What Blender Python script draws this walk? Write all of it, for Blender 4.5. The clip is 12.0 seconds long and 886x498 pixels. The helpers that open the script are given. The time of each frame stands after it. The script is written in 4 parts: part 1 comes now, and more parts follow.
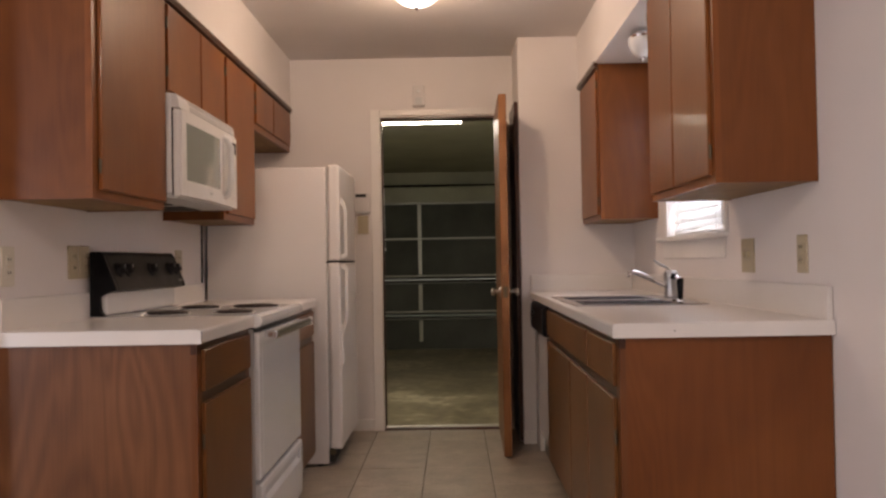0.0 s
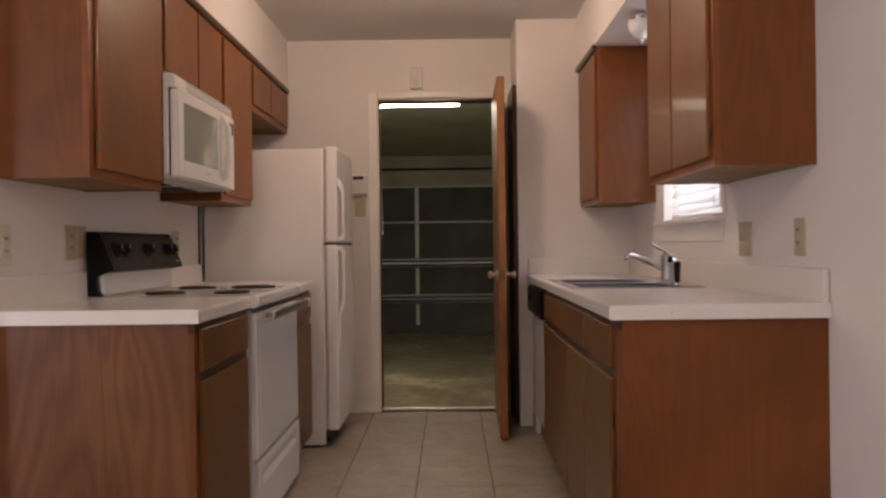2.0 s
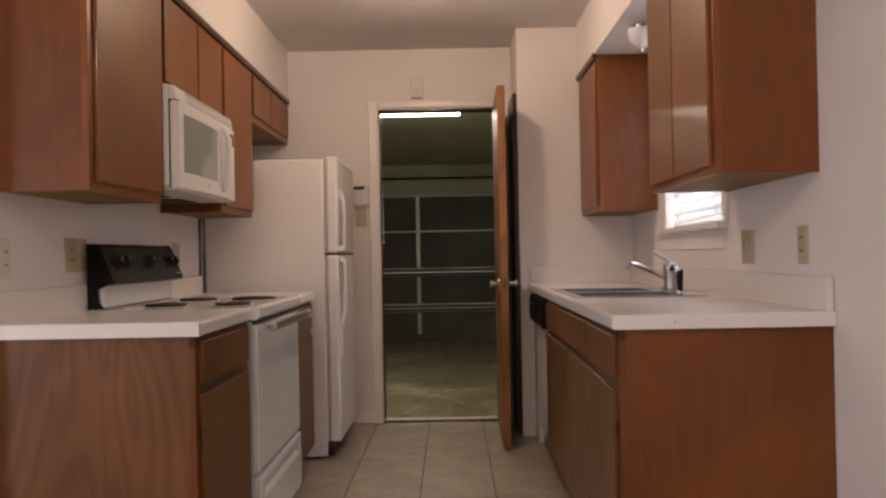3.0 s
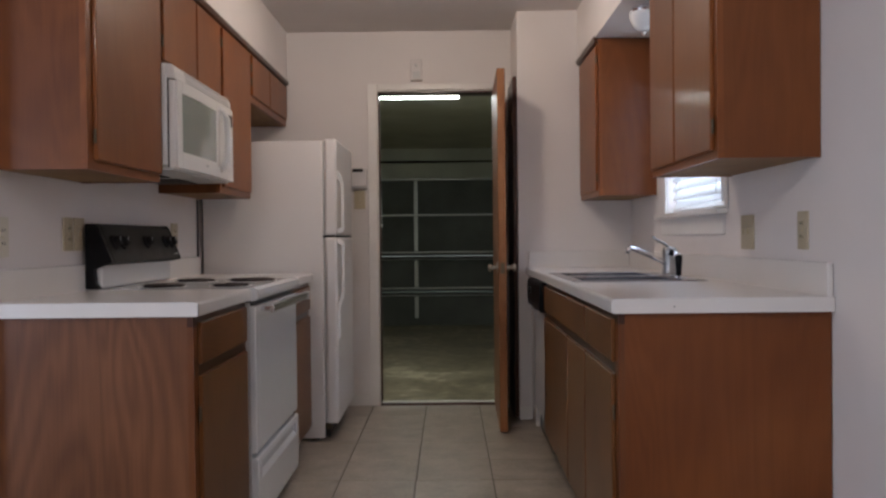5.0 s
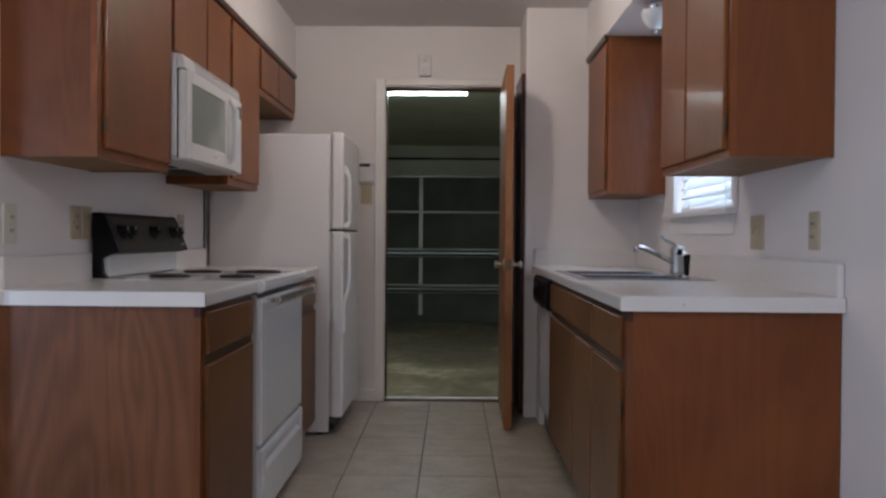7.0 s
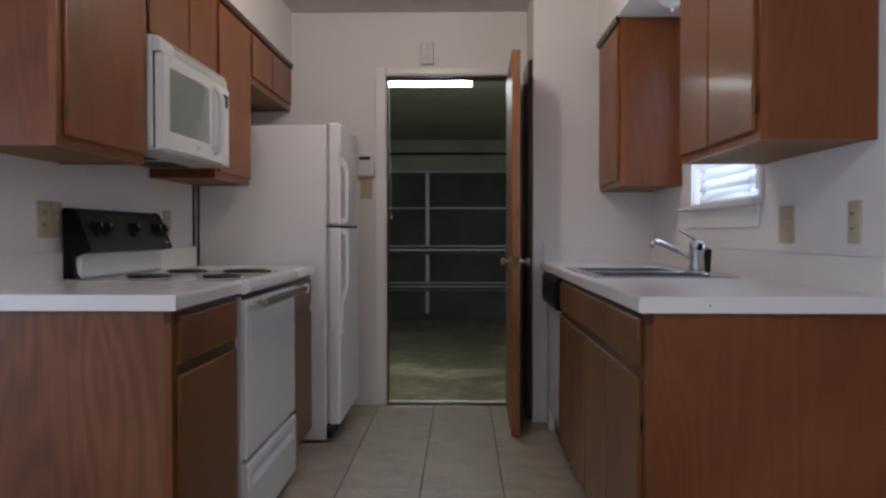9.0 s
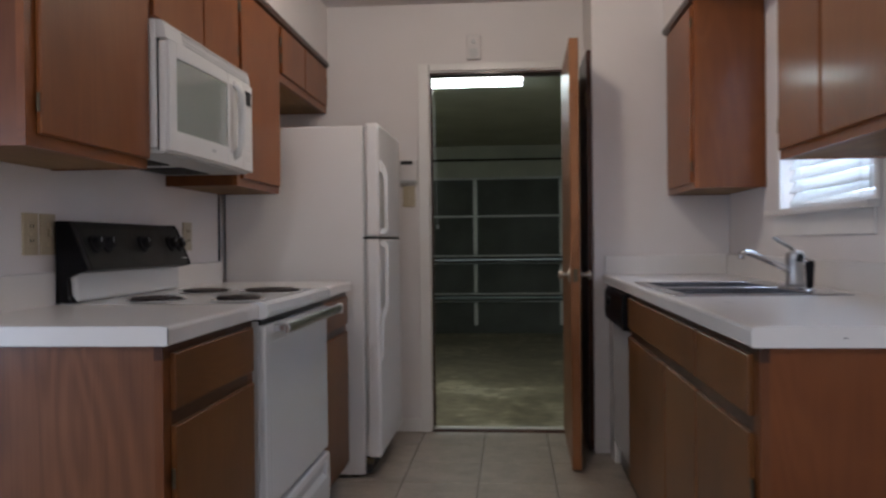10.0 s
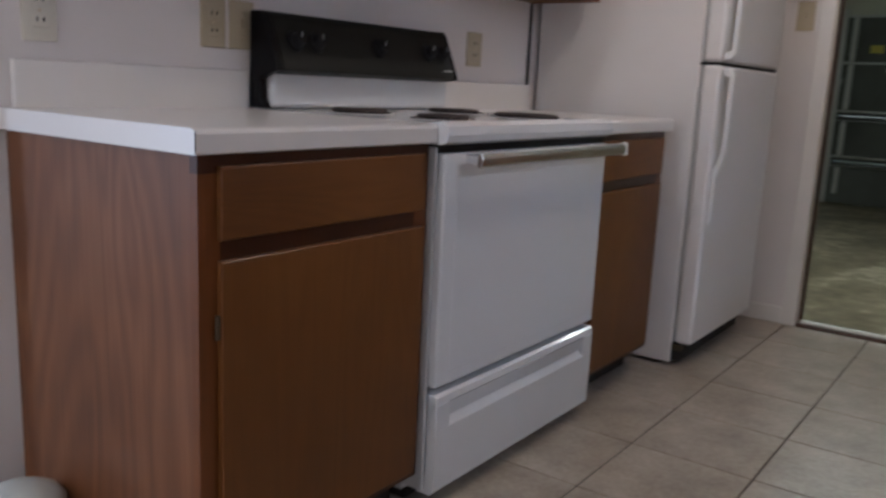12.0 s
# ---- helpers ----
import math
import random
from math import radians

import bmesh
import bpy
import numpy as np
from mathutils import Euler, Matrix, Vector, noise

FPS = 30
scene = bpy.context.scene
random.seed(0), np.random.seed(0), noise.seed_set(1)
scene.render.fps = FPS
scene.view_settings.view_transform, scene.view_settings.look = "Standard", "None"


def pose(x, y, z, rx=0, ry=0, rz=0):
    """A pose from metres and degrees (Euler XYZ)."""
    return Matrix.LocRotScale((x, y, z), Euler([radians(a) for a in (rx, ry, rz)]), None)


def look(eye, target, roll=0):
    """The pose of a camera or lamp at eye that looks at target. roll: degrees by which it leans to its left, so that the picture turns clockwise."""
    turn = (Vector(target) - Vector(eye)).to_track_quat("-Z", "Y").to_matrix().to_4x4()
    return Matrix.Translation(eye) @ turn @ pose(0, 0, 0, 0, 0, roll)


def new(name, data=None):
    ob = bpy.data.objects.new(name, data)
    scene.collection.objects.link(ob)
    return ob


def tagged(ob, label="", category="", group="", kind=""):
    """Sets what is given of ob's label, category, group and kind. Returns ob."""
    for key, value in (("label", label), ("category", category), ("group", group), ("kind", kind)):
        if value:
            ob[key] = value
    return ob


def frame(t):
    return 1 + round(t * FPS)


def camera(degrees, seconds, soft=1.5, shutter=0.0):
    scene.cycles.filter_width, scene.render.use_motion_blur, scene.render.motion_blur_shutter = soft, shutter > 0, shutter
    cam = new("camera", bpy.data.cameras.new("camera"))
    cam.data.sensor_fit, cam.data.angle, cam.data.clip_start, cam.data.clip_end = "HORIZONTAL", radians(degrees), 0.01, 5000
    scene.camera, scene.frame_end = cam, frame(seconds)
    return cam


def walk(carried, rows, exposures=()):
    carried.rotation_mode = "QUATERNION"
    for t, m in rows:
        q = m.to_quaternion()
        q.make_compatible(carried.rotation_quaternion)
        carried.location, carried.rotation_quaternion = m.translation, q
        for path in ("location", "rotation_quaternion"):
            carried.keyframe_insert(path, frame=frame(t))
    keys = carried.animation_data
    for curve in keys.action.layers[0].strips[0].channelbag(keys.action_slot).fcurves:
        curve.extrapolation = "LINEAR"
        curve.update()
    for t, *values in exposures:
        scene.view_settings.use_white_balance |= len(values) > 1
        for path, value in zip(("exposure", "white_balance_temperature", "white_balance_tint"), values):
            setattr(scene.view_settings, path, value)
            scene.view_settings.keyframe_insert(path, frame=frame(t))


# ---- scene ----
cam = camera(56.0, 12.0, soft=2.5, shutter=0.4)
PATH = [
    (0, (1.367, -2.407, 1.093), (1.341, -0.408, 1.124), -1.0),
    (0.5, (1.368, -2.406, 1.093), (1.331, -0.407, 1.118), -1.4),
    (1, (1.369, -2.408, 1.09), (1.346, -0.409, 1.1), -1.1),
    (1.5, (1.364, -2.406, 1.092), (1.337, -0.406, 1.105), -0.7),
    (2, (1.364, -2.407, 1.084), (1.345, -0.407, 1.077), -0.7),
    (2.5, (1.365, -2.401, 1.085), (1.349, -0.401, 1.091), -1.0),
    (3, (1.364, -2.394, 1.089), (1.342, -0.394, 1.103), -1.1),
    (3.5, (1.359, -2.393, 1.085), (1.342, -0.393, 1.087), -1.0),
    (5.5, (1.354, -2.384, 1.082), (1.343, -0.384, 1.049), -0.4),
    (6, (1.348, -2.38, 1.073), (1.351, -0.38, 1.031), -0.4),
    (6.5, (1.349, -2.379, 1.074), (1.322, -0.38, 1.047), 0.5),
    (8.5, (1.293, -2.317, 1.063), (1.286, -0.317, 1.025), -0.1),
    (9, (1.369, -2.129, 1.066), (1.323, -0.13, 1.03), 0.0),
    (9.5, (1.385, -1.95, 1.054), (1.284, 0.047, 1.021), -0.4),
    (10, (1.348, -1.689, 1.078), (1.187, 0.304, 1.063), -0.6),
    (10.5, (1.397, -1.375, 1.072), (0.905, 0.564, 1.085), -1.4),
    (11, (1.496, -1.117, 1.073), (0.695, 0.715, 1.069), 1.3),
    (11.5, (1.59, -0.951, 1.016), (0.687, 0.814, 0.758), 2.1),
    (12, (1.705, -0.825, 0.996), (0.562, 0.77, 0.605), 2.7),
]
EXPOSURES = [(0, -0.17, 6950, 21), (1, -0.22, 6950, 21), (2, -0.32, 6950, 21), (3, -0.21, 6950, 21), (3.5, -0.24, 6950, 21), (5.5, -0.46, 5350, 10), (9, -0.49, 5250, 9), (11, -0.55, 5400, 9), (11.5, -0.39, 5350, 9), (12, -0.16, 5250, 10)]
walk(cam, [(t, look(eye, target, roll)) for t, eye, target, roll in PATH], EXPOSURES)

# ---------------- world, sun, lamps ----------------
world = bpy.data.worlds.new("world")
scene.world = world
world.use_nodes = True
wn = world.node_tree.nodes
sky = wn.new("ShaderNodeTexSky")
sky.sky_type, sky.sun_disc = "NISHITA", False
sky.sun_elevation, sky.sun_rotation = radians(48), radians(200)
wn["Background"].inputs["Strength"].default_value = 0.12
world.node_tree.links.new(sky.outputs["Color"], wn["Background"].inputs["Color"])

sun = new("sun", bpy.data.lights.new("sun", "SUN"))
sun.data.energy, sun.data.angle, sun.data.color = 2.5, radians(0.5), (1.0, 0.95, 0.88)
sun.matrix_world = look((0, 0, 0), (-0.23, 0.62, -0.75))


def area_lamp(name, m, w, h, watts, colour):
    ob = new(name, bpy.data.lights.new(name, "AREA"))
    ob.data.shape, ob.data.size, ob.data.size_y = "RECTANGLE", w, h
    ob.data.energy, ob.data.color = watts, colour
    ob.matrix_world = m
    return ob


DAY = (0.80, 0.88, 1.0)
WARM = (1.0, 0.76, 0.52)
# daylight in the openings: glazed door of the dining room, window over the sink
area_lamp("daylight_patio", look((-2.56, -3.5, 1.1), (2.0, -1.6, 1.0)), 1.6, 1.9, 58, DAY)
area_lamp("daylight_sink", look((2.62, 1.32, 1.62), (1.5, 1.32, 1.35)), 0.85, 0.8, 21, DAY)


def bulb(name, at, watts, radius, colour):
    ob = new(name, bpy.data.lights.new(name, "POINT"))
    ob.data.energy, ob.data.shadow_soft_size, ob.data.color = watts, radius, colour
    ob.location = at
    return ob


bulb("kitchen_bulb", (1.21, 1.55, 2.35), 20.0, 0.05, WARM)
# Added lamp out of view, placed by the slope of cabinet shadows.
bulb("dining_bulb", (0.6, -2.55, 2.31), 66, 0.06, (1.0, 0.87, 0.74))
area_lamp("garage_tube_light", look((0.86, 5.0, 2.31), (0.86, 5.0, 0)), 1.15, 0.18, 13, (1.0, 0.94, 0.68))

# ---------------- materials ----------------


def material(name):
    m = bpy.data.materials.new(name)
    m.use_nodes = True
    n, l = m.node_tree.nodes, m.node_tree.links
    return m, n, l, n["Principled BSDF"]


def node(n, kind, **values):
    made = n.new(kind)
    for key, value in values.items():
        made.inputs[key.replace("_", " ")].default_value = value
    return made


def ramp(n, *stops):
    r = n.new("ShaderNodeValToRGB")
    while len(r.color_ramp.elements) < len(stops):
        r.color_ramp.elements.new(0.5)
    for e, (p, c) in zip(r.color_ramp.elements, stops):
        e.position, e.color = p, (*c, 1)
    return r


def coords(n, l, scale, jitter=False):
    """Object coordinates, scaled; jitter shifts each object by its own random amount."""
    tc = n.new("ShaderNodeTexCoord")
    mp = n.new("ShaderNodeMapping")
    mp.inputs["Scale"].default_value = scale
    l.new(tc.outputs["Object"], mp.inputs["Vector"])
    if jitter:
        info = n.new("ShaderNodeObjectInfo")
        mul = n.new("ShaderNodeVectorMath")
        mul.operation = "SCALE"
        mul.inputs[0].default_value = (13.1, 7.7, 5.3)
        l.new(info.outputs["Random"], mul.inputs["Scale"])
        l.new(mul.outputs["Vector"], mp.inputs["Location"])
    return mp.outputs["Vector"]


def bump(n, l, height, bsdf, strength, distance):
    b = node(n, "ShaderNodeBump", Strength=strength, Distance=distance)
    l.new(height, b.inputs["Height"])
    l.new(b.outputs["Normal"], bsdf.inputs["Normal"])


def wood(name, along, dark, mid, light, rough=0.34, coat=0.3, figured=0.17, rings=95.0, grain=0.27):
    """Varnished oak with flat-sawn figure, fine pores and uneven stain; along: the axis of the grain."""
    m, n, l, p = material(name)
    s = [1.0, 1.0, 1.0]
    s["xyz".index(along)] = 0.19
    v = coords(n, l, s, jitter=True)
    figure = node(n, "ShaderNodeTexNoise", Scale=4.2, Detail=2.0, Roughness=0.4, Distortion=0.5)
    l.new(v, figure.inputs["Vector"])
    mul = n.new("ShaderNodeMath")
    mul.operation = "MULTIPLY"
    mul.inputs[1].default_value = rings
    l.new(figure.outputs["Fac"], mul.inputs[0])
    sine = n.new("ShaderNodeMath")
    sine.operation = "SINE"
    l.new(mul.outputs[0], sine.inputs[0])
    f = [150.0, 150.0, 150.0]
    f["xyz".index(along)] = 4.0
    pores = node(n, "ShaderNodeTexNoise", Scale=1.0, Detail=2.0, Roughness=0.6)
    l.new(coords(n, l, f, jitter=True), pores.inputs["Vector"])
    stain = node(n, "ShaderNodeTexNoise", Scale=2.3, Detail=3.0)
    l.new(coords(n, l, (1, 1, 1), jitter=True), stain.inputs["Vector"])
    add = n.new("ShaderNodeMath")
    add.operation = "MULTIPLY_ADD"
    add.inputs[1].default_value = figured
    l.new(sine.outputs[0], add.inputs[0])
    l.new(pores.outputs["Fac"], add.inputs[2])
    mix = n.new("ShaderNodeMath")
    mix.operation = "MULTIPLY_ADD"
    mix.inputs[1].default_value = 0.75
    l.new(stain.outputs["Fac"], mix.inputs[0])
    half = n.new("ShaderNodeMath")
    half.operation = "MULTIPLY_ADD"
    half.inputs[1].default_value = grain
    half.inputs[2].default_value = -0.005 + (0.27 - grain) * 0.5
    l.new(add.outputs[0], half.inputs[0])
    l.new(half.outputs[0], mix.inputs[2])
    r = ramp(n, (0.25, dark), (0.52, mid), (0.8, light))
    l.new(mix.outputs[0], r.inputs["Fac"])
    l.new(r.outputs["Color"], p.inputs["Base Color"])
    p.inputs["Roughness"].default_value = rough
    p.inputs["Coat Weight"].default_value = coat
    p.inputs["Coat Roughness"].default_value = 0.13
    p.inputs["Specular IOR Level"].default_value = 0.3
    ripple = node(n, "ShaderNodeTexNoise", Scale=16.0, Detail=1.0)
    l.new(coords(n, l, (1, 1, 1), jitter=True), ripple.inputs["Vector"])
    relief = n.new("ShaderNodeMath")
    relief.operation = "MULTIPLY_ADD"
    relief.inputs[1].default_value = 1.6
    l.new(ripple.outputs["Fac"], relief.inputs[0])
    l.new(pores.outputs["Fac"], relief.inputs[2])
    bump(n, l, relief.outputs[0], p, 0.07, 0.002)
    return m


def painted(name, colour, rough=0.6, grain=55.0, relief=0.15, spread=0.06, coat=0.0):
    """Paint, enamel or plastic: slight mottling at two scales and a fine relief."""
    m, n, l, p = material(name)
    v = coords(n, l, (1, 1, 1))
    big = node(n, "ShaderNodeTexNoise", Scale=1.7, Detail=4.0)
    l.new(v, big.inputs["Vector"])
    r = ramp(n, (0.3, tuple(c * (1 - spread) for c in colour)), (0.7, tuple(min(1, c * (1 + spread)) for c in colour)))
    l.new(big.outputs["Fac"], r.inputs["Fac"])
    l.new(r.outputs["Color"], p.inputs["Base Color"])
    fine = node(n, "ShaderNodeTexNoise", Scale=grain, Detail=3.0, Roughness=0.6)
    l.new(v, fine.inputs["Vector"])
    rr = n.new("ShaderNodeMapRange")
    rr.inputs["To Min"].default_value, rr.inputs["To Max"].default_value = rough * 0.85, min(1.0, rough * 1.15)
    l.new(fine.outputs["Fac"], rr.inputs["Value"])
    l.new(rr.outputs["Result"], p.inputs["Roughness"])
    p.inputs["Coat Weight"].default_value = coat
    if relief > 0.03:
        bump(n, l, fine.outputs["Fac"], p, relief, 0.004)
    return m


def metal(name, colour, rough, stretch=(1, 1, 1), scale=300.0):
    m, n, l, p = material(name)
    p.inputs["Base Color"].default_value = (*colour, 1)
    p.inputs["Metallic"].default_value = 1.0
    fine = node(n, "ShaderNodeTexNoise", Scale=scale, Detail=2.0)
    l.new(coords(n, l, stretch), fine.inputs["Vector"])
    rr = n.new("ShaderNodeMapRange")
    rr.inputs["To Min"].default_value, rr.inputs["To Max"].default_value = rough * 0.7, rough * 1.4
    l.new(fine.outputs["Fac"], rr.inputs["Value"])
    l.new(rr.outputs["Result"], p.inputs["Roughness"])
    return m


def mottled(name, stops, scale, rough, relief, scale2=40.0, jitter=False, low=0.0):
    """Tile, concrete, laminate: a patchy colour from two noises."""
    m, n, l, p = material(name)
    v = coords(n, l, (1, 1, 1), jitter)
    a = node(n, "ShaderNodeTexNoise", Scale=scale, Detail=6.0, Roughness=0.62, Distortion=low)
    b = node(n, "ShaderNodeTexNoise", Scale=scale2, Detail=3.0)
    l.new(v, a.inputs["Vector"])
    l.new(v, b.inputs["Vector"])
    mx = n.new("ShaderNodeMix")
    mx.inputs["Factor"].default_value = 0.3
    l.new(a.outputs["Fac"], mx.inputs["A"])
    l.new(b.outputs["Fac"], mx.inputs["B"])
    r = ramp(n, *stops)
    l.new(mx.outputs["Result"], r.inputs["Fac"])
    l.new(r.outputs["Color"], p.inputs["Base Color"])
    rr = n.new("ShaderNodeMapRange")
    rr.inputs["To Min"].default_value, rr.inputs["To Max"].default_value = rough * 0.75, min(1.0, rough * 1.25)
    l.new(a.outputs["Fac"], rr.inputs["Value"])
    l.new(rr.outputs["Result"], p.inputs["Roughness"])
    bump(n, l, mx.outputs["Result"], p, relief, 0.004)
    return m


def glowing(name, colour, strength):
    m, n, l, p = material(name)
    p.inputs["Base Color"].default_value = (0.8, 0.8, 0.8, 1)
    p.inputs["Emission Color"].default_value = (*colour, 1)
    p.inputs["Emission Strength"].default_value = strength
    p.inputs["Roughness"].default_value = 0.35
    return m


OAK_D, OAK_M, OAK_L = (0.14, 0.040, 0.0085), (0.212, 0.066, 0.0135), (0.285, 0.097, 0.023)
OAK = wood("oak_upright", "z", OAK_D, OAK_M, OAK_L, rough=0.4, coat=0.16)
# Left base end's own veneer, darkened a little for the shade on it.
VENEER = wood("oak_veneer", "z", (0.095, 0.034, 0.012), (0.150, 0.0565, 0.020), (0.215, 0.089, 0.035), rough=0.42, coat=0.18, figured=0.32, rings=100.0)
# Base fronts: browner oak, darkened in colour for the weaker light low down.
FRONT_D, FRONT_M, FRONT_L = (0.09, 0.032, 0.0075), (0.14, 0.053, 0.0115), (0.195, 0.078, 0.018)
OAK_FRONT_SHADED = wood("oak_door_shaded", "z", FRONT_D, FRONT_M, FRONT_L, rough=0.42, coat=0.12, grain=0.17)
OAK_FRONT_Y_SHADED = wood("oak_drawer_shaded", "y", FRONT_D, FRONT_M, FRONT_L, rough=0.42, coat=0.12, grain=0.17)
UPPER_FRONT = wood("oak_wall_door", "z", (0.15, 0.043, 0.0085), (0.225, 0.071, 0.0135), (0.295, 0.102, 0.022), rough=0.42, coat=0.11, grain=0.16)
# Oak copies with shade in the colour: right base end, wall cabinet sides.
OAK_PANEL_SHADED = wood("oak_end_panel_shaded", "z", (0.105, 0.030, 0.006), (0.165, 0.049, 0.0095), (0.225, 0.074, 0.016), rough=0.4, coat=0.14, grain=0.2)
OAK_SIDE_SHADED = wood("oak_cabinet_side_shaded", "z", (0.12, 0.0345, 0.0074), (0.182, 0.057, 0.0118), (0.245, 0.084, 0.020), rough=0.4, coat=0.12, grain=0.22)
OAK_Y = wood("oak_level", "y", OAK_D, OAK_M, OAK_L, rough=0.4, coat=0.16)
# Trim's own dark brown; base rails take it as painted recess shade.
OAK_TRIM_SHADE = wood("oak_trim_and_rail_shade", "y", (0.03, 0.010, 0.004), (0.055, 0.018, 0.007), (0.09, 0.031, 0.012), coat=0.1)
# Base stiles: darker copy of OAK, with the shade in the colour.
OAK_STILE_SHADED = wood("oak_frame_shaded", "z", (0.085, 0.027, 0.007), (0.14, 0.046, 0.012), (0.20, 0.071, 0.020), coat=0.1)
CLOSET_WOOD = wood("dark_stained_wood", "z", (0.035, 0.012, 0.006), (0.06, 0.021, 0.010), (0.09, 0.034, 0.016), rough=0.4)
DOOR_WOOD = wood("door_birch", "z", (0.17, 0.065, 0.021), (0.25, 0.105, 0.038), (0.32, 0.15, 0.06), rough=0.45, coat=0.05)
CARCASS = wood("raw_board", "y", (0.15, 0.08, 0.03), (0.225, 0.127, 0.048), (0.31, 0.19, 0.078), rough=0.6, coat=0.0)
WALL = painted("wall_paint", (0.76, 0.715, 0.69), rough=0.55, grain=95.0, relief=0.18, spread=0.035)
CEIL = painted("ceiling_texture", (0.74, 0.70, 0.68), rough=0.9, grain=130.0, relief=0.7, spread=0.05)
GLOSS_TRIM = painted("trim_paint", (0.78, 0.75, 0.71), rough=0.35, grain=20.0, relief=0.04)
LAMINATE = mottled("counter_laminate", ((0.3, (0.72, 0.687, 0.655)), (0.7, (0.765, 0.735, 0.705))), 3.0, 0.3, 0.004, 260.0)
LAMINATE.node_tree.nodes["Principled BSDF"].inputs["Coat Weight"].default_value = 0.4
LAMINATE.node_tree.nodes["Principled BSDF"].inputs["Coat Roughness"].default_value = 0.2
ENAMEL = painted("white_enamel", (0.73, 0.73, 0.73), rough=0.18, grain=12.0, relief=0.01, spread=0.02, coat=0.3)
FRIDGE_W = painted("pebbled_white", (0.78, 0.75, 0.73), rough=0.38, grain=260.0, relief=0.12, spread=0.02)
PLASTIC_W = painted("white_plastic", (0.80, 0.79, 0.77), rough=0.3, grain=2.0, relief=0.01, spread=0.02)
GREY_PALE = painted("aged_white_plastic", (0.66, 0.63, 0.61), rough=0.45, grain=30.0, relief=0.02)
GREY_W = painted("grey_plastic", (0.55, 0.55, 0.54), rough=0.4, grain=30.0, relief=0.02)
PALE_ALMOND = painted("pale_almond_plastic", (0.66, 0.62, 0.52), rough=0.35, grain=30.0, relief=0.02)
ALMOND = painted("almond_plastic", (0.47, 0.40, 0.27), rough=0.35, grain=30.0, relief=0.02)
BLACK = painted("black_plastic", (0.008, 0.008, 0.009), rough=0.3, grain=25.0, relief=0.02, spread=0.2)
BLACK.node_tree.nodes["Principled BSDF"].inputs["Specular IOR Level"].default_value = 0.12
PANEL = painted("control_panel_plastic", (0.011, 0.012, 0.010), rough=0.45, grain=25.0, relief=0.02, spread=0.2)
PANEL.node_tree.nodes["Principled BSDF"].inputs["Specular IOR Level"].default_value = 0.25
DARK_GREY = painted("dark_grey_plastic", (0.24, 0.24, 0.25), rough=0.5, grain=30.0, relief=0.02)
# Near-black; on the appliance gap fills it stands in for shade.
DARK = painted("black_and_gap_shade", (0.02, 0.017, 0.015), rough=0.8, grain=40.0, relief=0.1)
KNOB = painted("matt_black_plastic", (0.006, 0.006, 0.007), rough=0.75, grain=25.0, relief=0.02)
COIL = painted("burner_iron", (0.030, 0.019, 0.015), rough=0.55, grain=90.0, relief=0.2, spread=0.3)
CHROME = metal("chrome", (0.78, 0.78, 0.80), 0.12)
STEEL = metal("brushed_steel", (0.60, 0.61, 0.65), 0.18, (30, 1, 1), 60.0)
BRASS = metal("worn_brass", (0.62, 0.52, 0.36), 0.3)
HINGE = metal("dull_hinge", (0.13, 0.105, 0.07), 0.5)
NICKEL = metal("satin_nickel", (0.48, 0.44, 0.37), 0.28)
SATIN = metal("satin_steel", (0.74, 0.74, 0.75), 0.22)
DULL = metal("dull_grey_metal", (0.48, 0.48, 0.48), 0.42)
GALV = metal("galvanised_steel", (0.56, 0.56, 0.53), 0.5, (1, 1, 1), 25.0)
TILE = mottled("ceramic_tile", ((0.3, (0.225, 0.185, 0.137)), (0.5, (0.345, 0.294, 0.232)), (0.7, (0.46, 0.402, 0.328))), 7.0, 0.34, 0.05, 60.0, True)
GROUT = mottled("grout", ((0.3, (0.07, 0.06, 0.05)), (0.7, (0.14, 0.12, 0.10))), 9.0, 0.9, 0.3, 120.0)
CONCRETE = mottled("garage_concrete", ((0.40, (0.13, 0.108, 0.065)), (0.5, (0.235, 0.198, 0.13)), (0.55, (0.30, 0.26, 0.175)), (0.58, (0.44, 0.39, 0.275))), 1.0, 0.36, 0.06, 9.0, False, 0.9)
GARAGE_WALL = painted("garage_board", (0.52, 0.52, 0.42), rough=0.8, grain=40.0, relief=0.15, spread=0.12)
DOOR_PANEL = painted("garage_door_board", (0.10, 0.105, 0.095), rough=0.75, grain=35.0, relief=0.15, spread=0.25)
MW_GLASS = painted("oven_window", (0.36, 0.38, 0.345), rough=0.10, grain=200.0, relief=0.0, spread=0.05, coat=0.4)
GLASS = material("window_glass")[0]
gp = GLASS.node_tree.nodes["Principled BSDF"]
gp.inputs["Transmission Weight"].default_value, gp.inputs["Roughness"].default_value, gp.inputs["IOR"].default_value = 1.0, 0.02, 1.45
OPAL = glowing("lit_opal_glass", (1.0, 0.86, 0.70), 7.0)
OPAL_OFF = painted("opal_glass", (0.78, 0.78, 0.77), rough=0.12, grain=10.0, relief=0.0, coat=0.5)
TUBE = glowing("lit_tube_cover", (1.0, 1.0, 0.84), 26.0)
LABEL_Y = painted("yellow_sticker", (0.60, 0.52, 0.08), rough=0.5)
PALE = painted("pale_green_plastic", (0.56, 0.58, 0.53), rough=0.4)
SOIL = mottled("yard_soil", ((0.3, (0.10, 0.12, 0.05)), (0.7, (0.22, 0.22, 0.12))), 3.0, 0.95, 0.5)
SLAT, n_, l_, p_ = material("blind_slat")
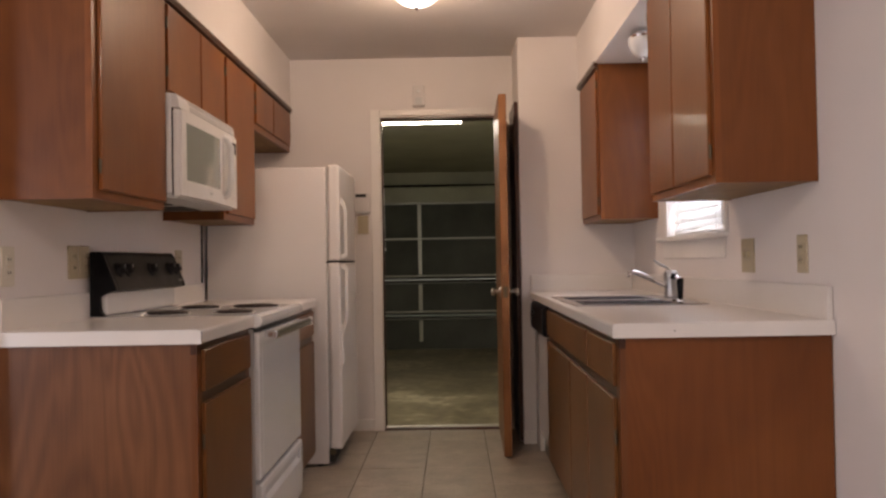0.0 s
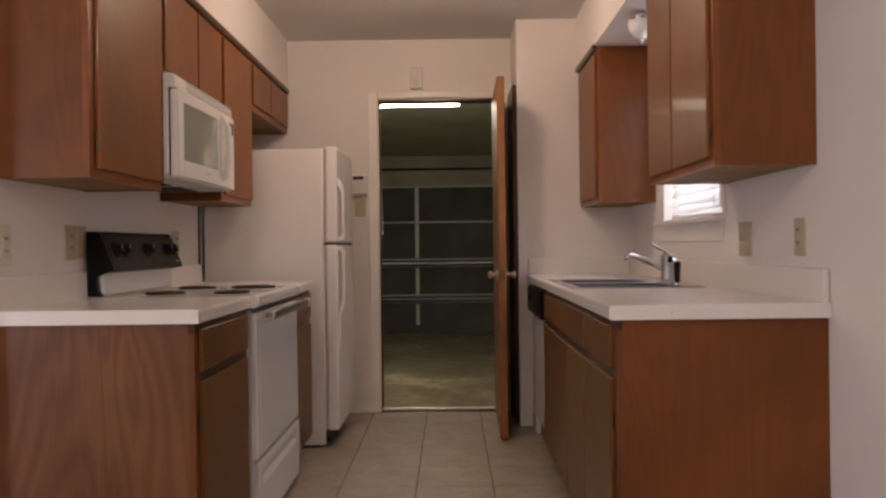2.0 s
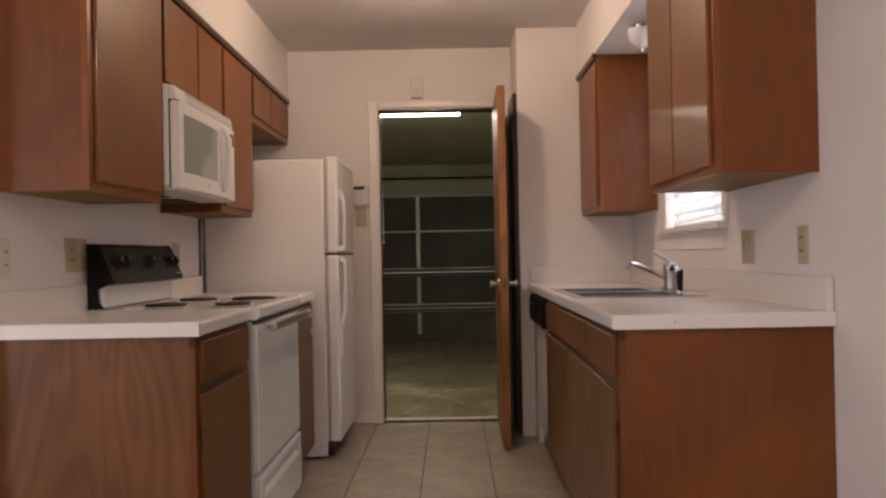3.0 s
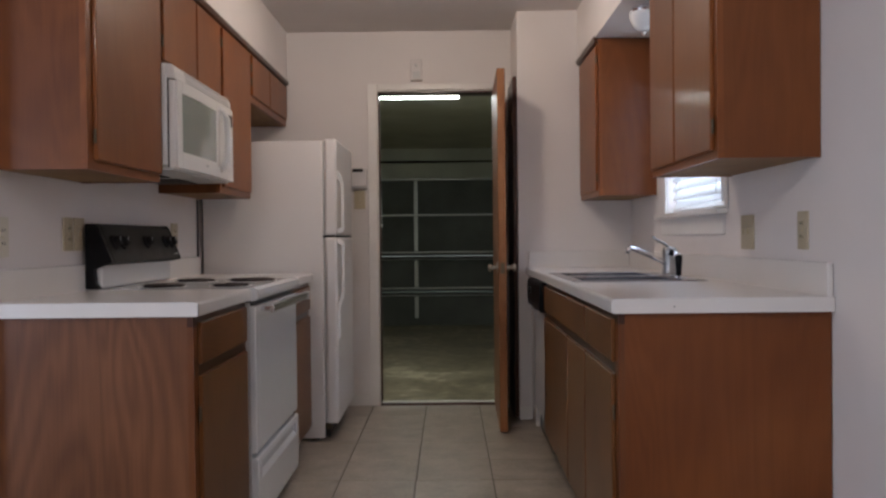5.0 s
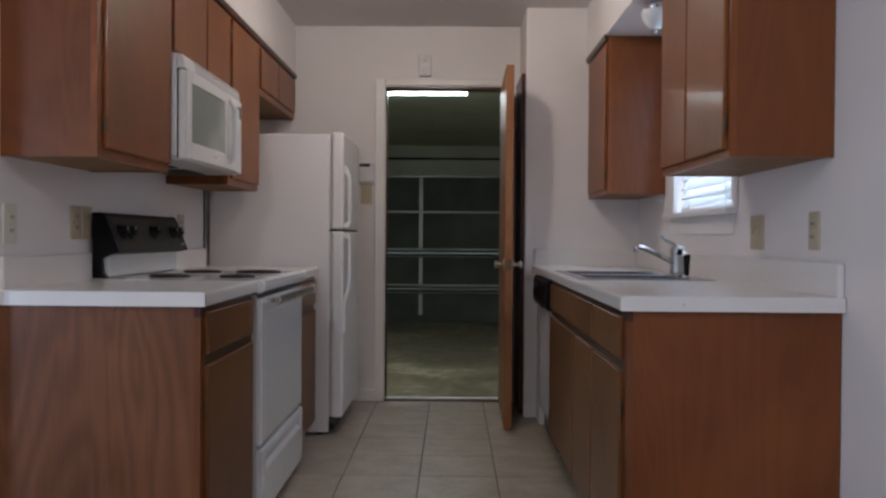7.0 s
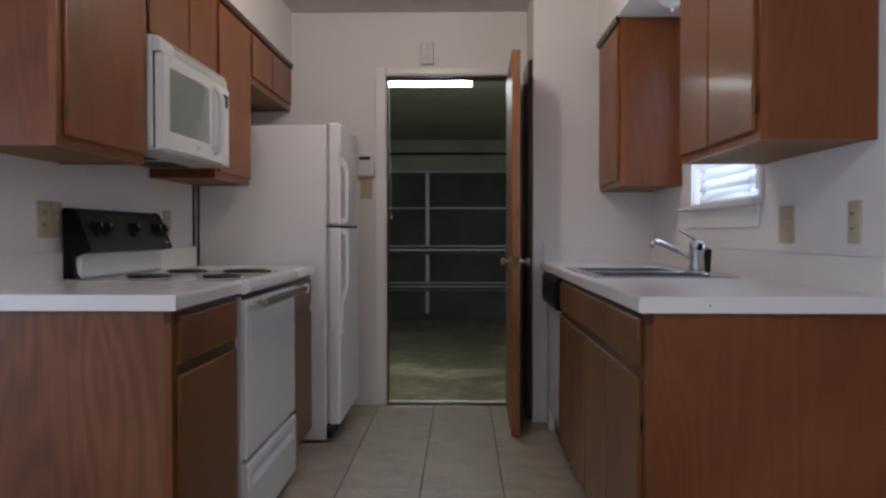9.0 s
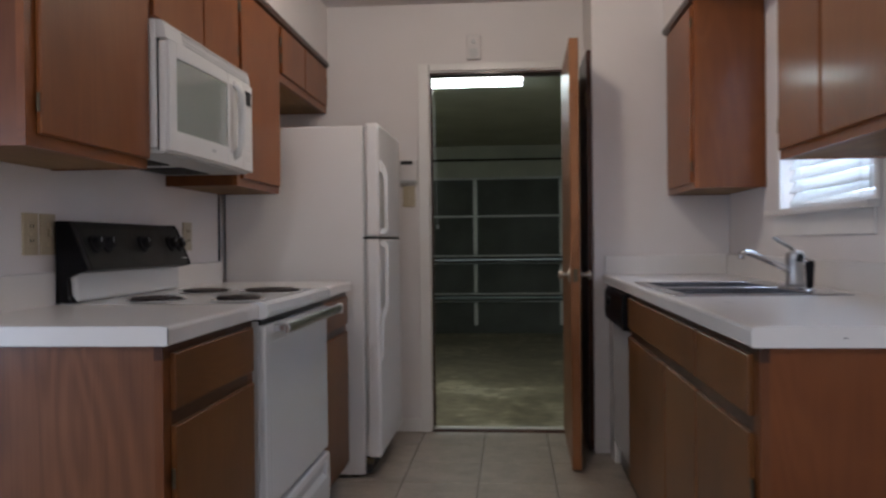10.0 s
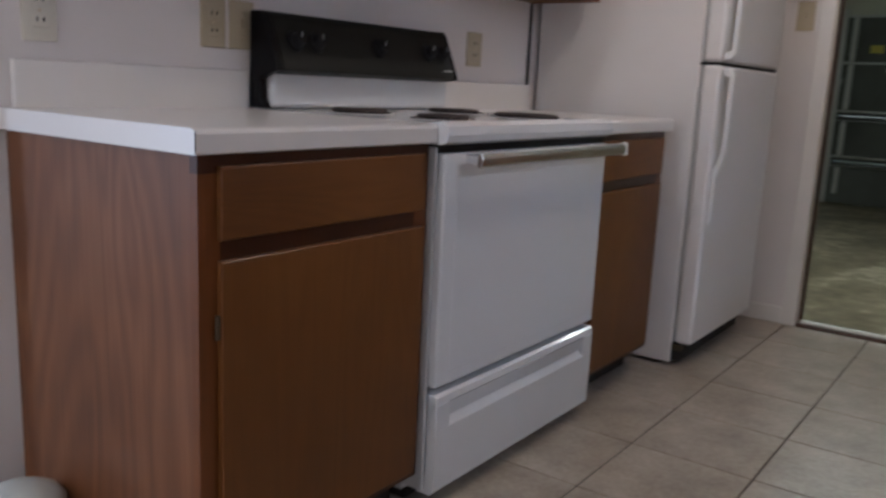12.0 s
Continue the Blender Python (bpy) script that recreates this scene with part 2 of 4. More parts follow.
p_.inputs["Base Color"].default_value, p_.inputs["Roughness"].default_value = (0.82, 0.82, 0.80, 1), 0.4
tr_ = n_.new("ShaderNodeBsdfTranslucent")
tr_.inputs["Color"].default_value = (0.85, 0.86, 0.86, 1)
mx_ = n_.new("ShaderNodeMixShader")
mx_.inputs["Fac"].default_value = 0.42
l_.new(p_.outputs[0], mx_.inputs[1])
l_.new(tr_.outputs[0], mx_.inputs[2])
l_.new(mx_.outputs[0], n_["Material Output"].inputs["Surface"])

# ---------------- builders ----------------
ORIGIN = {}


def link_mesh(name, bm, mat, origin=(0, 0, 0), smooth=False):
    me = bpy.data.meshes.new(name)
    bmesh.ops.translate(bm, verts=bm.verts, vec=-Vector(origin))
    bm.normal_update()
    bm.to_mesh(me)
    bm.free()
    me.materials.append(mat)
    if smooth:
        me.polygons.foreach_set("use_smooth", [True] * len(me.polygons))
    return new(name, me)


def thing(name, at, label, category, group=""):
    ob = tagged(new(name), label, category, group)
    ob.location = at
    ob.empty_display_size = 0.1
    ORIGIN[ob.name] = Vector(at)
    return ob


def part(name, bm, mat, parent, label="", smooth=False):
    """One mesh, drawn in world metres, under a thing or a part of one."""
    at = ORIGIN[parent.name]
    ob = link_mesh(name, bm, mat, at, smooth)
    ob.parent = parent
    ORIGIN[ob.name] = at
    return tagged(ob, label)


def solid(name, bm, mat, label, category, group="", smooth=False):
    """A thing of one mesh."""
    c = sum((v.co for v in bm.verts), Vector()) / len(bm.verts)
    c.z = min(v.co.z for v in bm.verts)
    ob = link_mesh(name, bm, mat, c, smooth)
    ob.location = c
    ORIGIN[ob.name] = c
    return tagged(ob, label, category, group)


def structure(name, bm, mat, label=""):
    ob = link_mesh(name, bm, mat)
    ORIGIN[ob.name] = Vector((0, 0, 0))
    return tagged(ob, label, kind="structure")


def box(x0, x1, y0, y1, z0, z1, bevel=0.0, segments=1, bm=None):
    b = bmesh.new()
    bmesh.ops.create_cube(b, size=1.0)
    for v in b.verts:
        v.co = Vector(((x0 + x1) / 2 + v.co.x * (x1 - x0), (y0 + y1) / 2 + v.co.y * (y1 - y0), (z0 + z1) / 2 + v.co.z * (z1 - z0)))
    if bevel:
        bmesh.ops.bevel(b, geom=list(b.edges), offset=bevel, segments=segments, affect="EDGES", profile=0.5)
    return b if bm is None else joined(bm, b)


def joined(a, *others):
    for b in others:
        me = bpy.data.meshes.new("t")
        b.to_mesh(me)
        b.free()
        a.from_mesh(me)
        bpy.data.meshes.remove(me)
    return a


def prism(points, axis, a, b, bevel=0.0, segments=2):
    """A closed outline, given in the two other axes, drawn out along an axis from a to b."""
    bm = bmesh.new()
    k = "xyz".index(axis)
    ends = []
    for at in (a, b):
        ring = []
        for p in points:
            co = list(p)
            co.insert(k, at)
            ring.append(bm.verts.new(co))
        ends.append(ring)
    bm.faces.new(ends[0])
    bm.faces.new(ends[1][::-1])
    m = len(points)
    for i in range(m):
        bm.faces.new((ends[0][i], ends[1][i], ends[1][(i + 1) % m], ends[0][(i + 1) % m]))
    bmesh.ops.recalc_face_normals(bm, faces=bm.faces)
    if bevel:
        bmesh.ops.bevel(bm, geom=list(bm.edges), offset=bevel, segments=segments, affect="EDGES", profile=0.5)
    return bm


def rod(a, b, r, r2=None, sides=14):
    a, b = Vector(a), Vector(b)
    bm = bmesh.new()
    bmesh.ops.create_cone(bm, cap_ends=True, segments=sides, radius1=r, radius2=r if r2 is None else r2, depth=(b - a).length)
    m = Matrix.Translation((a + b) / 2) @ (b - a).to_track_quat("Z", "Y").to_matrix().to_4x4()
    bmesh.ops.transform(bm, matrix=m, verts=bm.verts)
    return bm


def tube(path, r, sides=10):
    """A bent round bar along a list of places."""
    bm = bmesh.new()
    pts = [Vector(p) for p in path]
    rings = []
    for i, p in enumerate(pts):
        d = (pts[min(i + 1, len(pts) - 1)] - pts[max(i - 1, 0)]).normalized()
        side = d.cross(Vector((0, 0, 1)) if abs(d.z) < 0.9 else Vector((0, 1, 0))).normalized()
        up = side.cross(d)
        rings.append([bm.verts.new(p + r * (math.cos(2 * math.pi * k / sides) * side + math.sin(2 * math.pi * k / sides) * up)) for k in range(sides)])
    for u, w in zip(rings, rings[1:]):
        for k in range(sides):
            bm.faces.new((u[k], u[(k + 1) % sides], w[(k + 1) % sides], w[k]))
    bm.faces.new(rings[0][::-1])
    bm.faces.new(rings[-1])
    bmesh.ops.recalc_face_normals(bm, faces=bm.faces)
    return bm


def turned(profile, at, axis="z", sides=28):
    """A shape turned on a lathe: (radius, height) pairs."""
    bm = bmesh.new()
    rings = []
    for r, h in profile:
        rings.append([bm.verts.new((max(r, 1e-4) * math.cos(2 * math.pi * k / sides), max(r, 1e-4) * math.sin(2 * math.pi * k / sides), h)) for k in range(sides)])
    for u, w in zip(rings, rings[1:]):
        for k in range(sides):
            bm.faces.new((u[k], u[(k + 1) % sides], w[(k + 1) % sides], w[k]))
    bm.faces.new(rings[0][::-1])
    bm.faces.new(rings[-1])
    bmesh.ops.recalc_face_normals(bm, faces=bm.faces)
    turn = {"z": Matrix(), "x": Matrix.Rotation(radians(90), 4, "Y"), "-x": Matrix.Rotation(radians(-90), 4, "Y"), "-z": Matrix.Rotation(radians(180), 4, "X"), "-y": Matrix.Rotation(radians(90), 4, "X")}[axis]
    bmesh.ops.transform(bm, matrix=Matrix.Translation(at) @ turn, verts=bm.verts)
    return bm


# ---------------- plan ----------------
XR = 2.447        # wall behind the sink
YF = 3.047         # wall with the garage door opening
ZC = 2.437         # ceiling
XW = 0.013        # wall behind the range
XL = -2.6         # far side of the dining room
YB = -5.2         # wall behind the camera
DX0, DX1, DZ = 0.894, 1.69, 2.046   # doorway
WY0, WY1, WZ0, WZ1 = 0.90, 1.775, 1.195, 2.02   # sink window
GX0, GX1, GY1, GZ0, GZC = -2.6, 3.2, 10.05, -0.21, 2.44   # garage
T = 0.11

# kitchen and dining walls
structure("wall_left", box(-T, XW, -0.06, YF, 0, ZC), WALL, "off-white painted kitchen wall behind the range")
structure("wall_right", joined(box(XR, XR + T, YB, WY0, 0, ZC), box(XR, XR + T, WY1, YF, 0, ZC), box(XR, XR + T, WY0, WY1, 0, WZ0), box(XR, XR + T, WY0, WY1, WZ1, ZC)), WALL, "off-white painted wall with the sink window")
structure("wall_far", joined(box(-T, DX0, YF, YF + T, GZ0, ZC), box(DX1, XR + T, YF, YF + T, GZ0, ZC), box(DX0, DX1, YF, YF + T, DZ, ZC)), WALL, "off-white painted wall with the garage doorway")
structure("wall_pier", box(1.768, XR, 2.59, YF, 0, ZC, 0.004), WALL, "off-white boxed-out wall beside the doorway")
structure("wall_dining_side", joined(box(XL - T, XL, YB, -4.35, 0, ZC), box(XL - T, XL, -2.65, -0.06, 0, ZC), box(XL - T, XL, -4.35, -2.65, 2.05, ZC)), WALL)
structure("wall_dining_front", box(XL, -T, -0.06, 0.05, 0, ZC), WALL)
structure("wall_back", box(XL, XR, YB - T, YB, 0, ZC), WALL)
structure("ceiling", box(XL, XR, YB, YF, ZC, ZC + 0.08), CEIL, "pale sprayed-texture ceiling")
structure("soffit_left", box(XW, 0.309, 0.03, YF, 2.113, ZC), WALL, "off-white boxed soffit above the cabinets")
structure("soffit_right", box(2.128, XR, 0.03, 2.59, 2.128, ZC), WALL, "off-white boxed soffit above the sink cabinets")
structure("baseboard", joined(box(0.69, 0.83, YF - 0.012, YF, 0, 0.075, 0.003), box(1.766, 1.84, 2.578, 2.59, 0, 0.075, 0.003)), GLOSS_TRIM, "white painted baseboard")
structure("ground", box(-60, 60, -60, 60, -0.6, -0.42), SOIL)

# doorway: jambs, casing, threshold
trim = structure("door_casing", joined(
    prism([(0.832, YF - 0.018), (0.892, YF - 0.013), (0.898, YF), (0.832, YF)], "z", 0, 2.095, 0.002, 1),
    prism([(1.704, YF - 0.013), (1.752, YF - 0.018), (1.752, YF), (1.704, YF)], "z", 0, 2.095, 0.002, 1),
    box(0.898, 1.704, YF - 0.013, YF, DZ + 0.008, 2.095, 0.002)), GLOSS_TRIM, "white painted door casing")
structure("door_jamb", joined(box(DX0 - 0.014, DX0 + 0.004, YF - 0.006, YF + T + 0.01, 0.0, DZ), box(DX1 - 0.012, DX1 + 0.014, YF - 0.006, YF + T + 0.01, 0.0, DZ)), GLOSS_TRIM, "white painted door jamb")
structure("door_stop", joined(box(DX0 + 0.004, DX0 + 0.014, YF + 0.045, YF + 0.075, 0.02, DZ - 0.012), box(DX0 + 0.004, DX1 - 0.012, YF - 0.004, YF + T + 0.01, DZ - 0.012, DZ), box(DX1 - 0.022, DX1 - 0.012, YF + 0.045, YF + 0.075, 0.02, DZ - 0.012)), OAK_TRIM_SHADE, "dark brown door stop and weatherstrip")
structure("threshold", prism([(YF - 0.02, 0.0), (YF + 0.0, 0.012), (YF + 0.075, 0.012), (YF + 0.13, 0.0), (YF + 0.13, GZ0), (YF + 0.11, GZ0), (YF + 0.11, -0.02), (YF - 0.02, -0.02)], "x", DX0 + 0.004, DX1 - 0.012), OAK_TRIM_SHADE, "dark wooden threshold")
structure("threshold_strip", prism([(YF + 0.02, 0.0125), (YF + 0.026, 0.019), (YF + 0.062, 0.019), (YF + 0.068, 0.0125)], "x", DX0 + 0.015, DX1 - 0.023), GALV, "worn metal strip on the threshold")

# garage shell
structure("garage_floor", box(GX0, GX1, YF + T, GY1 + 0.3, GZ0 - 0.1, GZ0), CONCRETE, "stained bare concrete garage floor")
structure("garage_ceiling", box(GX0, GX1, YF + T, GY1 + 0.3, GZC, GZC + 0.08), GARAGE_WALL, "pale board garage ceiling")
structure("garage_wall_west", box(GX0 - T, GX0, YF, GY1 + 0.3, GZ0, GZC), GARAGE_WALL)
structure("garage_wall_east", box(GX1, GX1 + T, YF, GY1 + 0.3, GZ0, GZC), GARAGE_WALL)
structure("garage_wall_south", joined(box(GX0, -T, YF, YF + T, GZ0, GZC), box(XR + T, GX1, YF, YF + T, GZ0, GZC), box(-T, XR + T, YF, YF + T, ZC, GZC + 0.05)), GARAGE_WALL)
structure("garage_wall_north", joined(box(GX0, -0.42, GY1 + 0.06, GY1 + 0.25, GZ0, GZC), box(2.5, GX1, GY1 + 0.06, GY1 + 0.25, GZ0, GZC), box(-0.42, 2.5, GY1 + 0.06, GY1 + 0.25, 1.97, GZC)), GARAGE_WALL, "pale garage header wall above the overhead door")

# overhead door of four sections with steel stiffeners
gdoor = thing("garage_door", (1.05, GY1 + 0.03, GZ0), "dark sectional overhead garage door with galvanised stiffeners", "garage door")
for a, b in ((GZ0, 0.292), (0.30, 0.828), (0.836, 1.436), (1.444, 1.975)):
    part("panel", box(-0.44, 2.52, GY1 + 0.02, GY1 + 0.055, a, b, 0.003), DOOR_PANEL, gdoor)
for z, h in ((1.975, 0.03), (1.443, 0.026), (0.888, 0.024), (0.778, 0.011), (0.352, 0.024), (0.240, 0.012)):
    part("rail", box(-0.44, 2.52, GY1 - 0.022, GY1 + 0.019, z - h / 2, z + h / 2, 0.004), GALV, gdoor, "galvanised steel rail")
for x in (-0.34, 0.86, 2.06):
    for a, b in ((GZ0 + 0.12, 0.225), (0.372, 0.764), (0.908, 1.425), (1.462, 1.955)):
        part("stile", box(x - 0.028, x + 0.028, GY1 - 0.016, GY1 + 0.019, a, b, 0.004), GALV, gdoor, "galvanised steel stile")
part("sticker", box(-0.16, -0.02, GY1 + 0.013, GY1 + 0.0195, 1.56, 1.65), LABEL_Y, gdoor, "yellow warning sticker")
for x in (-0.46, 2.54):
    tk = thing("door_track", (x, GY1 - 0.02, GZ0), "galvanised upright track of the overhead door", "track", "overhead door tracks")
    part("channel", joined(box(x - 0.03, x + 0.03, GY1 - 0.008, GY1 - 0.002, GZ0, 2.05), box(x - 0.03, x - 0.026, GY1 - 0.05, GY1 - 0.008, GZ0, 2.05), box(x + 0.026, x + 0.03, GY1 - 0.05, GY1 - 0.008, GZ0, 2.05)), GALV, tk)
    part("bracket", box(x - 0.04, x + 0.04, GY1 - 0.002, GY1 + 0.06, 1.2, 1.26), GALV, tk)
bar = thing("torsion_bar", (1.05, GY1 - 0.03, 2.235), "dark steel torsion shaft fixed to the header wall", "door hardware")
part("shaft", rod((-0.5, GY1 - 0.03, 2.235), (2.58, GY1 - 0.03, 2.235), 0.014), DARK, bar)
part("spring", rod((0.1, GY1 - 0.03, 2.235), (1.0, GY1 - 0.03, 2.235), 0.0165), DARK, bar, "black coil spring")
for x in (-0.46, 2.54):
    part("bracket", box(x - 0.02, x + 0.02, GY1 - 0.05, GY1 + 0.06, 2.185, 2.285, 0.003), GALV, bar)
fix = thing("fluorescent_light", (0.86, 5.0, GZC), "lit white fluorescent wraparound fixture on the garage ceiling", "ceiling light")
part("housing", box(0.25, 1.47, 4.88, 5.12, GZC - 0.035, GZC, 0.005), ENAMEL, fix)
part("cover", prism([(4.885, GZC - 0.036), (4.90, GZC - 0.085), (4.94, GZC - 0.105), (5.06, GZC - 0.105), (5.10, GZC - 0.085), (5.115, GZC - 0.036)], "x", 0.27, 1.45, 0.006), TUBE, fix, "glowing ribbed plastic cover")
for x in (0.255, 1.45):
    part("end_cap", box(x, x + 0.016, 4.88, 5.12, GZC - 0.11, GZC - 0.036, 0.004), PLASTIC_W, fix)
cord = thing("pull_cord", (0.69, 5.85, GZC), "thin white cord hanging from the garage ceiling", "cord")
part("cord", tube([(0.672, 5.85, GZC), (0.676, 5.85, 2.0), (0.684, 5.85, 1.6), (0.69, 5.85, 1.24)], 0.0015, 6), GREY_W, cord)
part("knob", turned([(0.0, 0.0), (0.005, 0.004), (0.006, 0.02), (0.003, 0.035), (0.0, 0.036)], (0.69, 5.85, 1.208), sides=12), PLASTIC_W, cord)

# open garage passage door, hinged at the right jamb
leaf = thing("door_1", (1.685, YF - 0.01, 0.012), "open flush wooden door with metal knobs, medium brown", "door")
leaf["kind"] = "structure"


def leaf_place(bm):
    """Drawn shut towards -y from its hinge edge; then swung by a few degrees."""
    bmesh.ops.transform(bm, matrix=Matrix.Translation((1.685, YF - 0.01, 0)) @ Matrix.Rotation(radians(-1.0), 4, "Z"), verts=bm.verts)
    return bm


part("slab", leaf_place(box(-0.044, 0.0, -0.825, 0, 0.012, 2.022, 0.003)), DOOR_WOOD, leaf)
for s, x in ((-1, -0.044), (1, 0.0)):
    kn = turned([(0.0, 0.0), (0.032, 0.0), (0.032, 0.006), (0.011, 0.012), (0.010, 0.03), (0.018, 0.036), (0.022, 0.046), (0.019, 0.054), (0.0, 0.057)], (x, -0.765, 0.92), "x" if s > 0 else "-x", 20)
    part("door_knob", leaf_place(kn), NICKEL, leaf, "worn satin metal knob", smooth=True)
part("latch_plate", leaf_place(box(-0.034, -0.01, -0.8265, -0.824, 0.89, 0.95)), HINGE, leaf)
for z in (0.25, 1.05, 1.8):
    part("hinge", leaf_place(rod((0.006, 0.004, z - 0.045), (0.006, 0.004, z + 0.045), 0.007, sides=10)), BRASS, leaf)

# narrow dark door on the side of the boxed-out wall
cd = thing("door_3", (1.762, 2.82, 0.0), "narrow dark-stained wooden closet door, shut", "door")
cd["kind"] = "structure"
part("slab", box(1.742, 1.767, 2.60, 3.025, 0.012, 2.05, 0.003), CLOSET_WOOD, cd)
for z in (0.3, 1.8):
    part("hinge", rod((1.738, 2.604, z - 0.04), (1.738, 2.604, z + 0.04), 0.006, sides=10), HINGE, cd)

# ---------------- cabinet parts ----------------


def door_front(name, face, out, y0, y1, z0, z1, mat, parent, label=""):
    """A slab front with eased edges, lying on the plane x = face; out: +1 or -1, the way it looks."""
    t = 0.012
    xa, xb = (face, face + t) if out > 0 else (face - t, face)
    b = box(xa, xb, y0, y1, z0, z1)
    front = [e for e in b.edges if all(abs(v.co.x - (xb if out > 0 else xa)) < 1e-6 for v in e.verts)]
    bmesh.ops.bevel(b, geom=front, offset=0.004, segments=3, affect="EDGES", profile=0.5)
    return part(name, b, mat, parent, label)


def hinge(face, out, y, z, parent):
    xa = face + out * 0.008
    p = part("hinge", rod((xa, y, z - 0.021), (xa, y, z + 0.021), 0.0045, sides=10), HINGE, parent, "small worn metal hinge")
    return p


def base_cabinet(name, face, out, back, y0, y1, fronts, label, end=None, panel=OAK):
    """A base cabinet: sides, floor, back, toe kick, frame; fronts are drawer-over-door columns (ya, yb)."""
    c = thing(name, ((face + back) / 2, (y0 + y1) / 2, 0), label, "cabinet", "base cabinets")
    inner = face - out * 0.019
    xa, xb = min(inner, back), max(inner, back)
    for a, b in ((y0, y0 + 0.016), (y1 - 0.016, y1)):
        part("side_panel", box(xa, xb, a, b, 0.0 if end == a else 0.09, 0.8665), panel, c)
    part("floor_board", box(xa, xb, y0 + 0.016, y1 - 0.016, 0.09, 0.106), CARCASS, c)
    part("back_panel", box(min(back, back + out * 0.006), max(back, back + out * 0.006), y0 + 0.016, y1 - 0.016, 0.106, 0.8665), CARCASS, c)
    kick = face - out * 0.075
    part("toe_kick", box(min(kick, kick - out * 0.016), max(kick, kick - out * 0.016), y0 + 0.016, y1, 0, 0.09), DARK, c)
    fx = (face - 0.019, face) if out > 0 else (face, face + 0.019)
    # Rails darkened in colour for the shade under counter and between fronts.
    part("rail", box(*fx, y0, y1, 0.835, 0.8665), OAK_TRIM_SHADE, c)
    part("rail", box(*fx, y0 + 0.045, y1 - 0.045, 0.678, 0.728), OAK_TRIM_SHADE, c)
    part("rail", box(*fx, y0, y1, 0.09, 0.118), OAK_TRIM_SHADE, c)
    edges = [y0] + [(p[1] + q[0]) / 2 for p, q in zip(fronts, fronts[1:])] + [y1]
    for i, e in enumerate(edges):
        a, b = (e, e + 0.045) if i == 0 else (e - 0.045, e) if i == len(edges) - 1 else (e - 0.025, e + 0.025)
        for za, zb in ((0.118, 0.835),) if i in (0, len(edges) - 1) else ((0.118, 0.678), (0.728, 0.835)):
            part("stile", box(*fx, a, b, za, zb), OAK_STILE_SHADED, c)
    drawers = fronts if len(fronts) < 3 else [fronts[0], (fronts[1][0], fronts[-1][1])]
    for a, b in drawers:
        door_front("drawer_front", face + out * 0.001, out, a, b, 0.722, 0.846, OAK_FRONT_Y_SHADED, c)
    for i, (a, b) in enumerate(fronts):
        d = door_front("door", face + out * 0.001, out, a, b, 0.108, 0.688, OAK_FRONT_SHADED, c)
        hy = a - 0.006 if i == 0 else b + 0.006
        for z in (0.2, 0.575):
            hinge(face, out, hy, z, d)
    return c


LF = 0.612        # face of the range side base cabinets
RF = 1.836        # face of the sink side base cabinets
base_cabinet("base_cabinet", LF, 1, XW + 0.003, 0.018, 0.630, [(0.056, 0.608)], "oak base cabinet with one drawer and one door", 0.018, VENEER)
base_cabinet("base_cabinet", LF, 1, XW + 0.003, 1.468, 1.99, [(1.49, 1.968)], "oak base cabinet between the range and refrigerator")
base_cabinet("base_cabinet", RF, -1, XR - 0.003, -0.006, 1.765, [(0.035, 0.508), (0.526, 0.948), (0.966, 1.748)], "oak sink base cabinet with three doors", -0.006, OAK_PANEL_SHADED)


lc = thing("countertop", (0.31, 0.3, 0.8645), "white laminate countertop with backsplash beside the range", "countertop")
part("slab", prism([(XW + 0.001, 0.867), (0.628, 0.867), (0.632, 0.870), (0.632, 0.9), (0.629, 0.9065), (0.62, 0.909), (XW + 0.001, 0.909)], "y", 0.0, 0.634), LAMINATE, lc)
part("edge_seam", rod((0.6316, 0.0004, 0.871), (0.6316, 0.0004, 0.904), 0.0011, sides=6), DARK, lc, "thin dark seam at the corner of the edge strip")
part("backsplash", box(XW + 0.001, XW + 0.02, 0.03, 0.630, 0.906, 1.005, 0.004, 2), LAMINATE, lc)
lc2 = thing("countertop", (0.31, 1.74, 0.8645), "short white laminate countertop with backsplash beside the refrigerator", "countertop")
part("slab", prism([(XW + 0.001, 0.867), (0.628, 0.867), (0.632, 0.870), (0.632, 0.9), (0.629, 0.9065), (0.62, 0.909), (XW + 0.001, 0.909)], "y", 1.464, 2.014), LAMINATE, lc2)
part("backsplash", box(XW + 0.001, XW + 0.02, 1.42, 2.03, 0.906, 1.004, 0.004, 2), LAMINATE, lc2)

# sink side: slab made around the sink cut-out
SX0, SX1, SY0, SY1 = 1.858, 2.335, 0.868, 1.665
rc = thing("countertop", (2.13, 1.27, 0.8645), "white laminate countertop with backsplash around the sink", "countertop")
CF = 1.813
EDGE = [(CF + 0.004, 0.867), (CF, 0.870), (CF, 0.9), (CF + 0.003, 0.9065), (CF + 0.012, 0.909)]
for x, a, b in ((XR - 0.003, -0.030, SY0), (SX0, SY0, SY1), (XR - 0.003, SY1, 2.588)):
    part("slab", prism([(x, 0.867), *EDGE, (x, 0.909)], "y", a, b), LAMINATE, rc)
part("slab", box(SX1, XR - 0.003, SY0, SY1, 0.867, 0.909), LAMINATE, rc)
part("chip", rod((1.99, -0.0295, 0.886), (1.99, -0.0312, 0.886), 0.002, sides=8), DARK, rc, "small dark chip in the edge")
part("backsplash", box(XR - 0.021, XR - 0.002, -0.018, 2.588, 0.906, 1.006, 0.004, 2), LAMINATE, rc)
